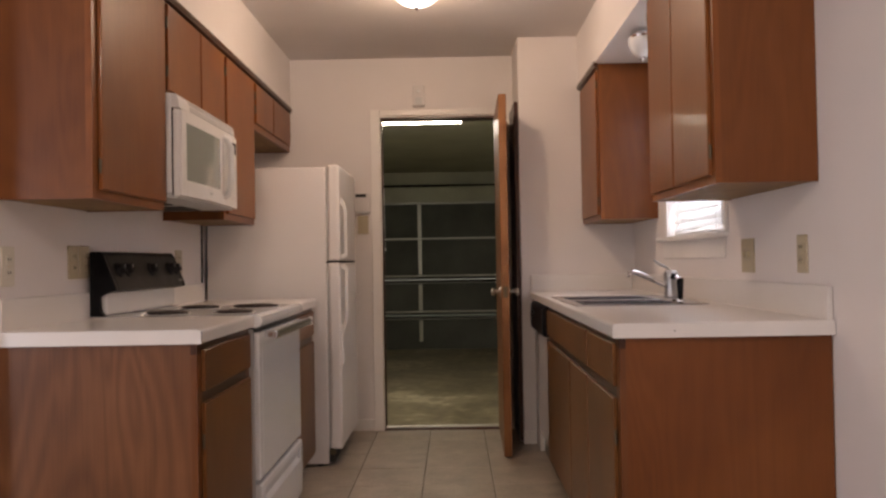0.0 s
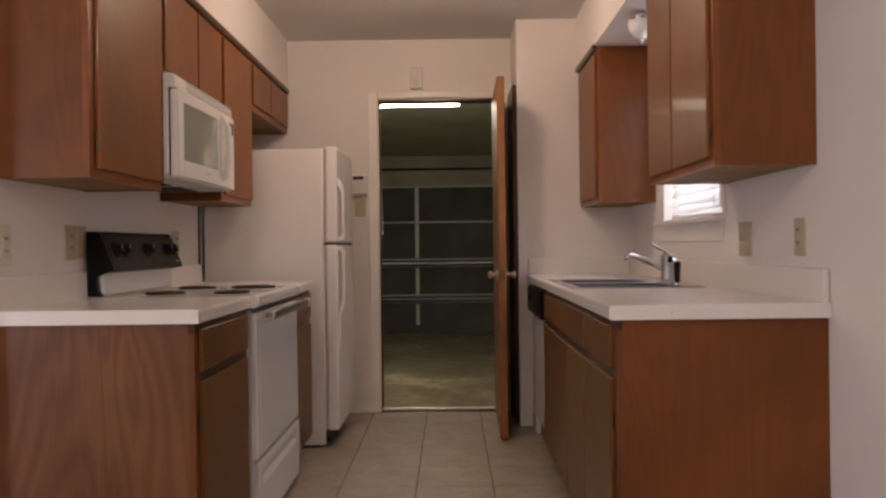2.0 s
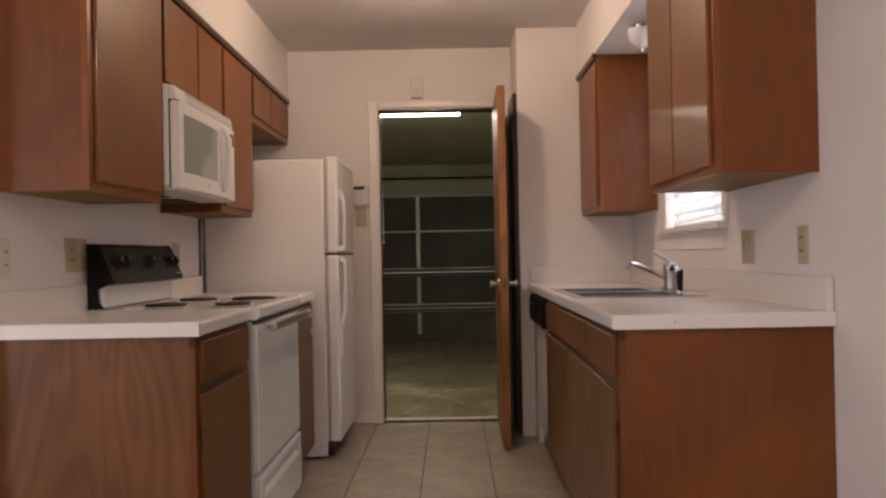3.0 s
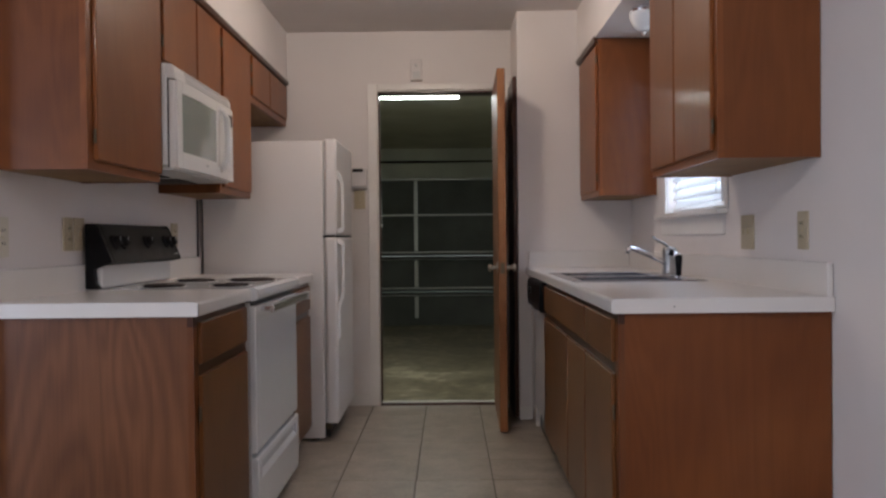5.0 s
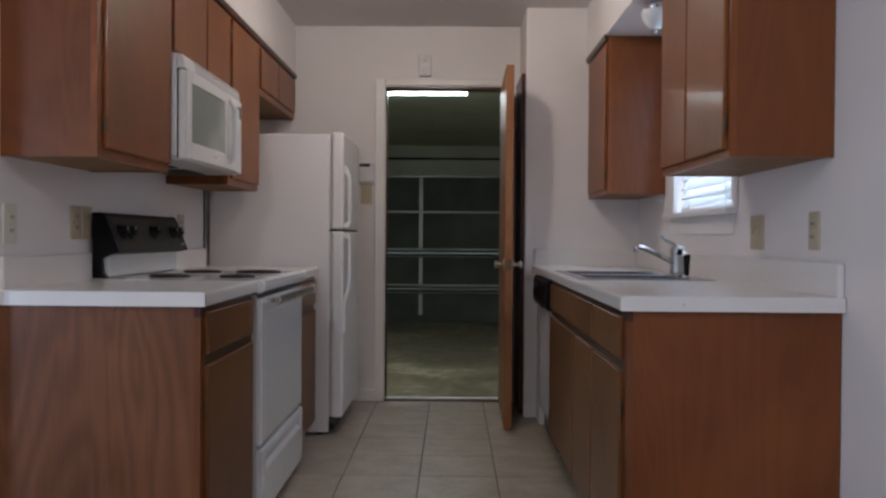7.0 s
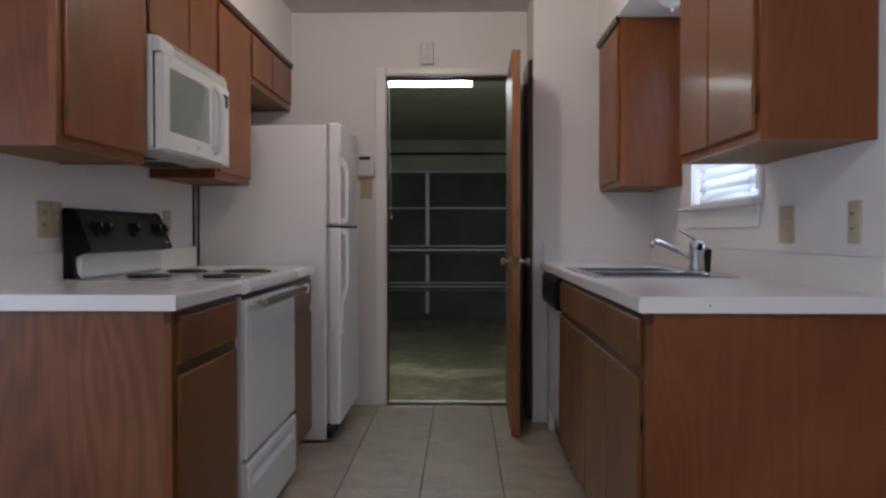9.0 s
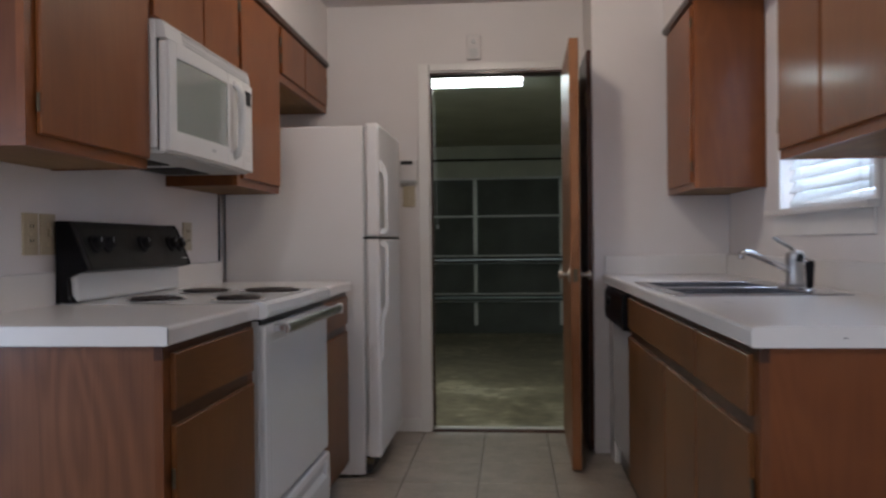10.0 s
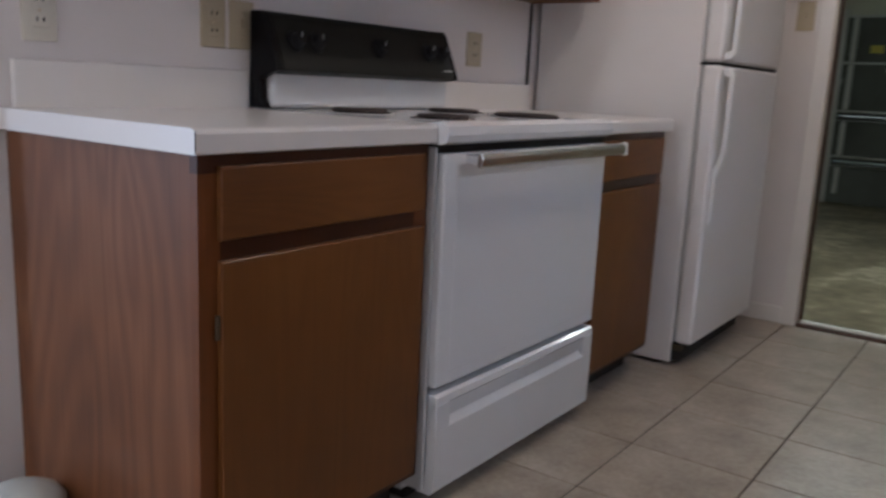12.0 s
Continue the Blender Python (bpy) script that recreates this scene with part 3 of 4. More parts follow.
part("end_splash", box(CF + 0.01, XR - 0.022, 2.569, 2.588, 0.906, 1.006, 0.004, 2), LAMINATE, rc)

# double bowl sink
sink = thing("sink", (2.10, 1.27, 0.75), "stainless steel double bowl sink set in the countertop", "sink")
xm0, xm1, ym = SX0 + 0.02, SX1 - 0.075, (SY0 + SY1) / 2
part("rim", joined(
    box(SX0 - 0.02, xm0, SY0 - 0.02, SY1 + 0.02, 0.9095, 0.9145, 0.002), box(xm1, SX1 + 0.022, SY0 - 0.02, SY1 + 0.02, 0.9095, 0.9145, 0.002),
    box(xm0, xm1, SY0 - 0.02, SY0 + 0.025, 0.9095, 0.9145, 0.002), box(xm0, xm1, SY1 - 0.025, SY1 + 0.02, 0.9095, 0.9145, 0.002),
    box(xm0, xm1, ym - 0.02, ym + 0.02, 0.9095, 0.9145, 0.002)), STEEL, sink)
for a, b in ((SY0 + 0.025, ym - 0.02), (ym + 0.02, SY1 - 0.025)):
    w = 0.003
    part("bowl", joined(box(xm0, xm1, a, b, 0.745, 0.75), box(xm0, xm0 + w, a, b, 0.75, 0.9105), box(xm1 - w, xm1, a, b, 0.75, 0.9105), box(xm0 + w, xm1 - w, a, a + w, 0.75, 0.9105), box(xm0 + w, xm1 - w, b - w, b, 0.75, 0.9105)), STEEL, sink)
    part("drain", turned([(0.0, 0.0), (0.045, 0.0), (0.042, 0.004), (0.03, 0.002), (0.0, 0.002)], ((xm0 + xm1) / 2, (a + b) / 2, 0.7505)), CHROME, sink)
tap = thing("faucet", (2.300, 1.195, 0.912), "chrome single lever kitchen faucet standing behind the sink", "faucet")
part("base_plate", box(2.273, 2.327, 1.095, 1.295, 0.912, 0.922, 0.006, 2), CHROME, tap)
part("body", turned([(0.032, 0.0), (0.032, 0.012), (0.029, 0.02), (0.029, 0.085), (0.031, 0.09), (0.030, 0.108), (0.022, 0.118), (0.0, 0.12)], (2.300, 1.195, 0.921)), DULL, tap, smooth=True)
part("spout", tube([(2.295, 1.190, 0.965), (2.245, 1.165, 0.987), (2.175, 1.135, 1.017), (2.135, 1.117, 1.033), (2.113, 1.107, 1.037), (2.102, 1.102, 1.03), (2.100, 1.101, 1.016)], 0.0105, 12), CHROME, tap, smooth=True)
part("lever", tube([(2.300, 1.195, 1.036), (2.280, 1.187, 1.052), (2.245, 1.171, 1.068), (2.220, 1.160, 1.084)], 0.006, 8), DULL, tap, smooth=True)
spr = thing("sink_sprayer", (2.305, 1.070, 0.912), "black pull-out sink sprayer standing in its holder", "sprayer")
part("holder", turned([(0.022, 0.0), (0.022, 0.006), (0.016, 0.010), (0.0, 0.010)], (2.305, 1.070, 0.912)), CHROME, spr)
part("handle", turned([(0.011, 0.0), (0.012, 0.03), (0.014, 0.06), (0.015, 0.085), (0.0, 0.092)], (2.305, 1.070, 0.921)), BLACK, spr)
part("neck", rod((2.305, 1.070, 1.002), (2.285, 1.074, 1.014), 0.012, 0.010), CHROME, spr, "chrome collar")
part("head", rod((2.285, 1.074, 1.014), (2.268, 1.077, 1.020), 0.013), BLACK, spr)

# dishwasher
dw = thing("dishwasher", (2.1, 2.07, 0), "white dishwasher with black control panel under the counter", "dishwasher")
part("body", box(1.87, 2.40, 1.772, 2.392, 0.10, 0.855), GREY_W, dw)
part("door", box(1.838, 1.868, 1.774, 2.390, 0.125, 0.70, 0.006, 2), ENAMEL, dw)
part("control_panel", prism([(1.80, 0.745), (1.806, 0.71), (1.868, 0.702), (1.868, 0.858), (1.812, 0.858), (1.802, 0.84)], "y", 1.768, 2.396, 0.004), BLACK, dw, "black plastic control panel")
part("dial", turned([(0.022, 0.0), (0.02, 0.014), (0.0, 0.016)], (1.802, 2.21, 0.80), "-x", 18), BLACK, dw)
part("kick_plate", box(1.87, 1.885, 1.774, 2.390, 0.0, 0.099), BLACK, dw)
solid("filler_panel", box(1.845, 2.43, 2.40, 2.588, 0.0, 0.864), GLOSS_TRIM, "white filler panel beside the dishwasher", "panel")

# ---------------- wall cabinets ----------------


def wall_cabinet(face, out, back, y0, y1, z0, z1, fronts, doorz, label):
    c = thing("wall_cabinet", ((face + back) / 2, (y0 + y1) / 2, z0), label, "cabinet", "wall cabinets")
    inner = face - out * 0.019
    xa, xb = min(inner, back), max(inner, back)
    for a, b in ((y0, y0 + 0.014), (y1 - 0.014, y1)):
        part("side_panel", box(xa, xb, a, b, z0, z1), OAK_SIDE_SHADED, c)
    part("bottom_board", box(xa, xb, y0 + 0.014, y1 - 0.014, z0 + 0.003, z0 + 0.02), CARCASS, c, "paler unfinished cabinet bottom")
    part("top_board", box(xa, xb, y0 + 0.014, y1 - 0.014, z1 - 0.014, z1), CARCASS, c)
    part("back_panel", box(min(back, back + out * 0.005), max(back, back + out * 0.005), y0 + 0.014, y1 - 0.014, z0 + 0.02, z1 - 0.014), CARCASS, c)
    fx = (face - 0.019, face) if out > 0 else (face, face + 0.019)
    part("rail", box(*fx, y0, y1, z0, z0 + 0.036), OAK_Y, c)
    part("rail", box(*fx, y0, y1, z1 - 0.045, z1), OAK_Y, c)
    edges = [y0] + [(p[1] + q[0]) / 2 for p, q in zip(fronts, fronts[1:])] + [y1]
    for i, e in enumerate(edges):
        a, b = (e, e + 0.042) if i == 0 else (e - 0.042, e) if i == len(edges) - 1 else (e - 0.02, e + 0.02)
        part("stile", box(*fx, a, b, z0 + 0.036, z1 - 0.045), OAK, c)
    for i, (a, b) in enumerate(fronts):
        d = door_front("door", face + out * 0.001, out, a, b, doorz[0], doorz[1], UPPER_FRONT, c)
        hy = a - 0.006 if i % 2 == 0 else b + 0.006
        for z in (doorz[0] + 0.07, doorz[1] - 0.07):
            hinge(face, out, hy, z, d)
    return c


UF = 0.305
UR = 2.132
ZT = 2.11
wall_cabinet(UF - 0.005, 1, XW + 0.002, 0.045, 0.655, 1.30, ZT, [(0.088, 0.648)], (1.330, 2.078), "oak wall cabinet with one flush door")
wall_cabinet(UF - 0.005, 1, XW + 0.002, 0.657, 1.452, 1.742, ZT, [(0.685, 1.082), (1.096, 1.446)], (1.755, 2.078), "short oak wall cabinet above the microwave")
wall_cabinet(UF - 0.005, 1, XW + 0.002, 1.454, 2.04, 1.308, ZT, [(1.492, 2.022)], (1.338, 2.078), "oak wall cabinet with one flush door")
wall_cabinet(UF - 0.005, 1, XW + 0.002, 2.042, YF - 0.004, 1.828, ZT, [(2.075, 2.5), (2.512, 3.01)], (1.864, 2.078), "short oak wall cabinet above the refrigerator")
wall_cabinet(UR + 0.012, -1, XR - 0.002, 0.06, 0.842, 1.312, ZT + 0.015, [(0.088, 0.478), (0.494, 0.82)], (1.338, 2.09), "oak wall cabinet with two flush doors")
wall_cabinet(UR + 0.012, -1, XR - 0.002, 1.985, 2.588, 1.303, ZT + 0.015, [(2.012, 2.54)], (1.329, 2.09), "oak wall cabinet beyond the sink window")
structure("crown_trim_left", prism([(0.3005, 2.088), (0.315, 2.092), (0.319, 2.106), (0.316, 2.12), (0.3095, 2.124), (0.3095, 2.1125), (0.3005, 2.1125)], "y", 0.03, YF - 0.004), OAK_TRIM_SHADE, "dark oak trim strip over the cabinets")
structure("crown_trim_right", joined(*[prism([(2.1435, 2.103), (2.127, 2.108), (2.121, 2.121), (2.122, 2.135), (2.1275, 2.139), (2.1275, 2.1275), (2.1435, 2.1275)], "y", a, b) for a, b in ((0.06, 0.842), (1.985, 2.588))]), OAK_TRIM_SHADE, "dark oak trim strip over the cabinets")

# ---------------- range ----------------
RY0, RY1 = 0.638, 1.460
rg = thing("range", (0.34, 1.08, 0), "white electric coil range with black control panel", "range")
part("body", box(0.04, 0.565, RY0, RY1, 0.03, 0.862, 0.003), ENAMEL, rg)
# Dark box fills the gap, so its shade is in the colour.
part("door_liner", box(0.565, 0.602, RY0 + 0.03, RY1 - 0.02, 0.04, 0.862), DARK, rg, "dark filler for the shade in the gap behind the oven door")
part("cooktop", joined(prism([(0.04, 0.864), (0.642, 0.864), (0.655, 0.87), (0.66, 0.885), (0.656, 0.905), (0.64, 0.914), (0.60, 0.909), (0.09, 0.909), (0.04, 0.912)], "y", RY0 - 0.002, RY1 + 0.002)), ENAMEL, rg)
part("gap_strip", box(0.60, 0.632, RY0 + 0.004, RY1 - 0.004, 0.846, 0.8635), BLACK, rg, "black vent gap above the oven door")
part("side_trim", box(0.566, 0.628, RY0 - 0.003, RY0 + 0.006, 0.05, 0.858, 0.002), GREY_W, rg, "pale metal edge beside the oven door")
od = part("oven_door", box(0.602, 0.645, RY0 + 0.011, RY1 - 0.004, 0.303, 0.845, 0.006, 3), ENAMEL, rg)
part("door_panel", box(0.6445, 0.6462, RY0 + 0.06, RY1 - 0.055, 0.335, 0.79, 0.0008), ENAMEL, od)
hd = part("oven_handle", prism([(0.682, 0.818), (0.690, 0.812), (0.699, 0.818), (0.702, 0.834), (0.695, 0.848), (0.684, 0.846)], "y", RY0 + 0.075, RY1 + 0.012, 0.003), SATIN, rg, "metal bar handle with white end caps")
for y in (RY0 + 0.09, RY1 - 0.06):
    part("bracket", box(0.643, 0.688, y, y + 0.025, 0.82, 0.842, 0.003), CHROME, hd)
part("end_cap", box(0.681, 0.703, RY1 + 0.012, RY1 + 0.022, 0.811, 0.849, 0.003), PLASTIC_W, hd)
dr = part("storage_drawer", prism([(0.60, 0.036), (0.640, 0.036), (0.648, 0.044), (0.650, 0.200), (0.634, 0.217), (0.640, 0.254), (0.650, 0.263), (0.648, 0.28), (0.640, 0.286), (0.60, 0.286)], "y", RY0 + 0.014, RY1 - 0.004), ENAMEL, rg, "white drawer with a recessed finger pull")
for y in (RY0 + 0.014, RY1 - 0.06):
    part("pull_end", box(0.632, 0.6505, y, y + 0.056, 0.199, 0.264, 0.003), ENAMEL, dr)
part("kick", box(0.06, 0.56, RY0 + 0.02, RY1 - 0.02, 0.0, 0.03), DARK, rg)
bg = part("backguard", box(0.03, 0.075, 0.668, RY1 - 0.03, 0.913, 1.012, 0.012, 4), ENAMEL, rg)
part("control_panel", prism([(0.028, 1.012), (0.095, 0.998), (0.128, 1.008), (0.124, 1.022), (0.078, 1.140), (0.066, 1.153), (0.028, 1.153)], "y", 0.661, 1.398, 0.004), PANEL, rg, "black slanted control panel")
part("side_support", prism([(0.028, 0.9135), (0.085, 0.9135), (0.066, 0.935), (0.062, 0.985), (0.098, 1.0), (0.128, 1.008), (0.124, 1.022), (0.078, 1.140), (0.066, 1.153), (0.028, 1.153)], "y", 0.636, 0.660, 0.003), BLACK, rg, "black end support curving down to the cooktop")
part("side_support", prism([(0.028, 1.012), (0.098, 1.0), (0.13, 1.006), (0.126, 1.022), (0.078, 1.142), (0.066, 1.155), (0.028, 1.155)], "y", 1.399, 1.411, 0.003), BLACK, rg)
for y in (0.722, 0.798, 1.052, 1.282, 1.352):
    d = Vector((0.93, 0, 0.36)).normalized()
    c = Vector((0.0995, y, 1.083))
    k = part("knob", joined(rod(c, c + d * 0.010, 0.029, 0.027, 20), rod(c + d * 0.010, c + d * 0.028, 0.021, 0.017, 20)), KNOB, rg, "black control knob")
    part("pointer", box(0.1245, 0.1275, y - 0.0015, y + 0.0015, 1.092, 1.106), DULL, k)
part("badge", box(0.1085, 0.1255, 1.345, 1.385, 1.030, 1.034), GREY_W, rg)


def burner(cx, cy, r):
    pan = part("drip_pan", turned([(r + 0.012, 0.0), (r + 0.013, 0.002), (r + 0.006, 0.003), (r, -0.004), (0.0, -0.006)], (cx, cy, 0.910), sides=32), CHROME, rg, "chrome drip pan")
    path, turns = [], 4
    for i in range(turns * 18 + 1):
        a = i / 18 * 2 * math.pi
        rr = 0.022 + (r - 0.026) * i / (turns * 18)
        path.append((cx + rr * math.cos(a), cy + rr * math.sin(a), 0.9165))
    part("coil", tube(path, 0.0052, 6), COIL, rg, "black coil element")


burner(0.51, 0.822, 0.07)
burner(0.49, 1.25, 0.1)
burner(0.25, 0.815, 0.078)
burner(0.25, 1.235, 0.082)

# ---------------- microwave over the range ----------------
MY0, MY1, MZ0, MZ1, MX = 0.662, 1.446, 1.354, 1.740, 0.326
mw = thing("microwave", (0.18, 1.08, MZ0), "white over-the-range microwave mounted under the cabinet", "microwave")
part("case", box(XW + 0.003, MX, MY0, MY1, MZ0 + 0.012, MZ1, 0.003), PLASTIC_W, mw)
part("underside", box(0.02, MX + 0.02, MY0 + 0.01, MY1 - 0.01, MZ0 - 0.006, MZ0 + 0.0115, 0.003), GREY_W, mw, "grey vent and lamp plate")
part("filter", box(0.06, 0.22, MY0 + 0.08, MY0 + 0.34, MZ0 - 0.010, MZ0 - 0.0065), DARK, mw)
part("filter", box(0.06, 0.22, MY1 - 0.34, MY1 - 0.08, MZ0 - 0.010, MZ0 - 0.0065), DARK, mw)
# Shade of the narrow gap, given by a dark plate.
part("door_gap", box(MX + 0.0003, MX + 0.004, MY0 + 0.006, MY1 - 0.004, MZ0 + 0.004, MZ1 - 0.004), DARK, mw, "dark filler for the shade in the gap round the door")
gr = part("vent_grille", prism([(MX + 0.001, 1.684), (MX + 0.031, 1.684), (MX + 0.028, 1.715), (MX + 0.021, 1.735), (MX + 0.001, 1.7395)], "y", MY0, MY1, 0.003), PLASTIC_W, mw)
for i in range(4):
    z = 1.691 + i * 0.0105
    x = MX + 0.0312 - max(0, z - 1.684) * 0.13
    part("slot", box(x - 0.012, x + 0.0006, MY0 + 0.13, MY1 - 0.02, z, z + 0.004), DARK_GREY, gr)
DT = 1.680        # top of the door
dy1 = MY1 - 0.13
mdoor = part("door", box(MX + 0.004, MX + 0.030, MY0 + 0.004, dy1, MZ0, DT, 0.007, 3), PLASTIC_W, mw)
wy0, wy1, wz0, wz1 = MY0 + 0.052, MY0 + 0.478, MZ0 + 0.064, DT - 0.045


def bowed(y0, y1, z0, z1, depth):
    """A door skin that bows outwards along the whole front, with eased edges."""
    m, w = (MY0 + MY1) / 2, (MY1 - MY0) / 2
    steps = [y0 + (y1 - y0) * k / 6 for k in range(7)]
    face = [(MX + depth - 0.012 * ((y - m) / w) ** 2, y) for y in steps]
    return prism([(MX + 0.0295, y0), *face, (MX + 0.0295, y1)], "z", z0, z1, 0.0025, 2)


for y0, y1, z0, z1 in ((MY0 + 0.004, wy0, MZ0 + 0.002, DT - 0.002), (wy1, dy1 - 0.002, MZ0 + 0.002, DT - 0.002), (wy0, wy1, MZ0 + 0.002, wz0), (wy0, wy1, wz1, DT - 0.002)):
    part("bezel", bowed(y0, y1, z0, z1, 0.051), PLASTIC_W, mdoor)
part("window", bowed(wy0 - 0.001, wy1 + 0.001, wz0 - 0.001, wz1 + 0.001, 0.0475), MW_GLASS, mdoor, "grey-green screened oven window")
part("badge", box(MX + 0.0505, MX + 0.0518, 0.98, 1.012, MZ0 + 0.03, MZ0 + 0.04), GREY_W, mdoor)
hx, hy = MX + 0.046, MY0 + 0.545
part("handle", tube([(hx - 0.004, hy, 1.392), (hx + 0.016, hy, 1.402), (hx + 0.028, hy, 1.43), (hx + 0.033, hy, 1.52), (hx + 0.029, hy, 1.61), (hx + 0.018, hy, 1.642), (hx - 0.004, hy, 1.652)], 0.015, 12), PLASTIC_W, mdoor, "arched white handle", smooth=True)
part("handle_recess", bowed(hy - 0.05, hy - 0.018, 1.40, 1.645, 0.0525), GREY_PALE, mdoor, "pale moulded hollow beside the handle")
cp = part("keypad", bowed(dy1 + 0.001, MY1, MZ0, DT, 0.0505), PLASTIC_W, mw)
part("display", box(MX + 0.036, MX + 0.0445, dy1 + 0.028, MY1 - 0.032, 1.600, 1.652), BLACK, cp, "dark clock display")
for i in range(5):
    for j in range(3):
        y, z = dy1 + 0.022 + j * 0.031, 1.392 + i * 0.037
        part("key", box(MX + 0.036, MX + 0.0452 - 0.0018 * j, y, y + 0.024, z, z + 0.024), PLASTIC_W, cp)

# ---------------- refrigerator ----------------
FY0, FY1, FX, FD, FZ = 2.088, 2.80, 0.684, 0.752, 1.630
fr = thing("refrigerator", (0.37, 2.44, 0), "white top-freezer refrigerator with textured doors", "refrigerator")
part("cabinet", box(0.03, FX - 0.008, FY0, FY1, 0.014, FZ - 0.012, 0.006, 2), FRIDGE_W, fr)
part("gasket", box(FX - 0.008, FX + 0.004, FY0 + 0.012, FY1 - 0.012, 0.10, FZ - 0.016), GREY_W, fr)
fz = part("freezer_door", box(FX + 0.004, FD, FY0 - 0.006, FY1 + 0.004, 1.109, FZ, 0.014, 4), FRIDGE_W, fr)
fd = part("fridge_door", box(FX + 0.004, FD, FY0 - 0.006, FY1 + 0.004, 0.095, 1.099, 0.014, 4), FRIDGE_W, fr)
# Dark plate in place of the shade between the two doors.
part("divider", box(0.60, FD - 0.006, FY0 + 0.004, FY1 - 0.004, 1.0995, 1.1085), DARK, fr, "dark filler for the shade in the gap between the doors")
part("hinge_bracket", box(FX - 0.006, FX + 0.03, FY0 - 0.001, FY0 + 0.03, 0.066, 0.09, 0.002), HINGE, fr, "small brown hinge bracket under the door")
part("hinge_cover", box(0.62, FD - 0.01, FY1 - 0.09, FY1 - 0.02, FZ, FZ + 0.014, 0.004, 2), PLASTIC_W, fr)
part("grille", box(0.58, FX + 0.02, FY0 + 0.01, FY1 - 0.01, 0.02, 0.088, 0.003), DARK, fr, "dark toe grille")
for y in (FY0 + 0.05, FY1 - 0.05):
    part("foot", rod((0.62, y, 0), (0.62, y, 0.03), 0.018, sides=12), BLACK, fr)
part("foot", rod((0.1, FY0 + 0.06, 0), (0.1, FY0 + 0.06, 0.03), 0.018, sides=12), BLACK, fr)
part("foot", rod((0.1, FY1 - 0.06, 0), (0.1, FY1 - 0.06, 0.03), 0.018, sides=12), BLACK, fr)
hy = FY0 + 0.045
part("handle", prism([(FD - 0.002, 1.118), (FD + 0.022, 1.120), (FD + 0.036, 1.14), (FD + 0.036, 1.385), (FD + 0.026, 1.425), (FD + 0.002, 1.462), (FD - 0.002, 1.462), (FD - 0.002, 1.415), (FD + 0.014, 1.40), (FD + 0.020, 1.375), (FD + 0.020, 1.15), (FD - 0.002, 1.142)], "y", hy - 0.016, hy + 0.016, 0.004), PLASTIC_W, fz, "white moulded handle")
part("handle", prism([(FD - 0.002, 1.09), (FD + 0.022, 1.088), (FD + 0.036, 1.068), (FD + 0.036, 0.80), (FD + 0.028, 0.76), (FD + 0.010, 0.715), (FD + 0.010, 0.56), (FD - 0.002, 0.53), (FD - 0.002, 0.74), (FD + 0.012, 0.775), (FD + 0.020, 0.81), (FD + 0.020, 1.058), (FD - 0.002, 1.066)], "y", hy - 0.016, hy + 0.016, 0.004), PLASTIC_W, fd, "white moulded handle with a tapering tail")

# dark strip in the corner beside the refrigerator, standing in for the gap's shadow
structure("trim_strip", box(XW, XW + 0.009, 2.034, 2.043, 0.9095, 1.306), DARK, "dark upright strip in place of the shadow in the refrigerator gap")

# ---------------- sink window with blinds ----------------
win = thing("window_1", (XR + 0.05, 1.37, WZ0), "white sink window with lowered horizontal blinds", "window")
win["kind"] = "structure"
part("window_frame", joined(box(XR + 0.05, XR + 0.10, WY0, WY0 + 0.04, WZ0, WZ1), box(XR + 0.05, XR + 0.10, WY1 - 0.04, WY1, WZ0, WZ1), box(XR + 0.05, XR + 0.10, WY0 + 0.04, WY1 - 0.04, WZ0, WZ0 + 0.04), box(XR + 0.05, XR + 0.10, WY0 + 0.04, WY1 - 0.04, WZ1 - 0.04, WZ1), box(XR + 0.052, XR + 0.098, WY0 + 0.04, WY1 - 0.04, 1.60, 1.635)), GLOSS_TRIM, win)
for a, b in ((WZ0 + 0.04, 1.60), (1.635, WZ1 - 0.04)):
    pane = part("pane", box(XR + 0.072, XR + 0.076, WY0 + 0.04, WY1 - 0.04, a, b), GLASS, win)
    pane.visible_shadow = False
part("window_sill", box(XR - 0.045, XR + 0.05, WY0 - 0.02, WY1 + 0.11, WZ0 - 0.022, WZ0, 0.006, 2), GLOSS_TRIM, win)
part("apron", box(XR - 0.008, XR, WY0 + 0.01, WY1 + 0.10, WZ0 - 0.105, WZ0 - 0.022, 0.003), GLOSS_TRIM, win)
part("casing", box(XR - 0.014, XR, WY1, WY1 + 0.035, WZ0, WZ1 + 0.05, 0.003), GLOSS_TRIM, win)
part("casing", box(XR - 0.014, XR, WY0 - 0.03, WY0, WZ0, WZ1 + 0.05, 0.003), GLOSS_TRIM, win)
bl = thing("window_blinds", (XR + 0.02, 1.37, WZ0), "white aluminium blinds with a bent lowest slat", "blinds")
part("headrail", box(XR + 0.008, XR + 0.044, WY0 + 0.01, WY1 - 0.01, WZ1 - 0.05, WZ1 - 0.005, 0.003), PLASTIC_W, bl)
z = WZ0 + 0.042
i = 0
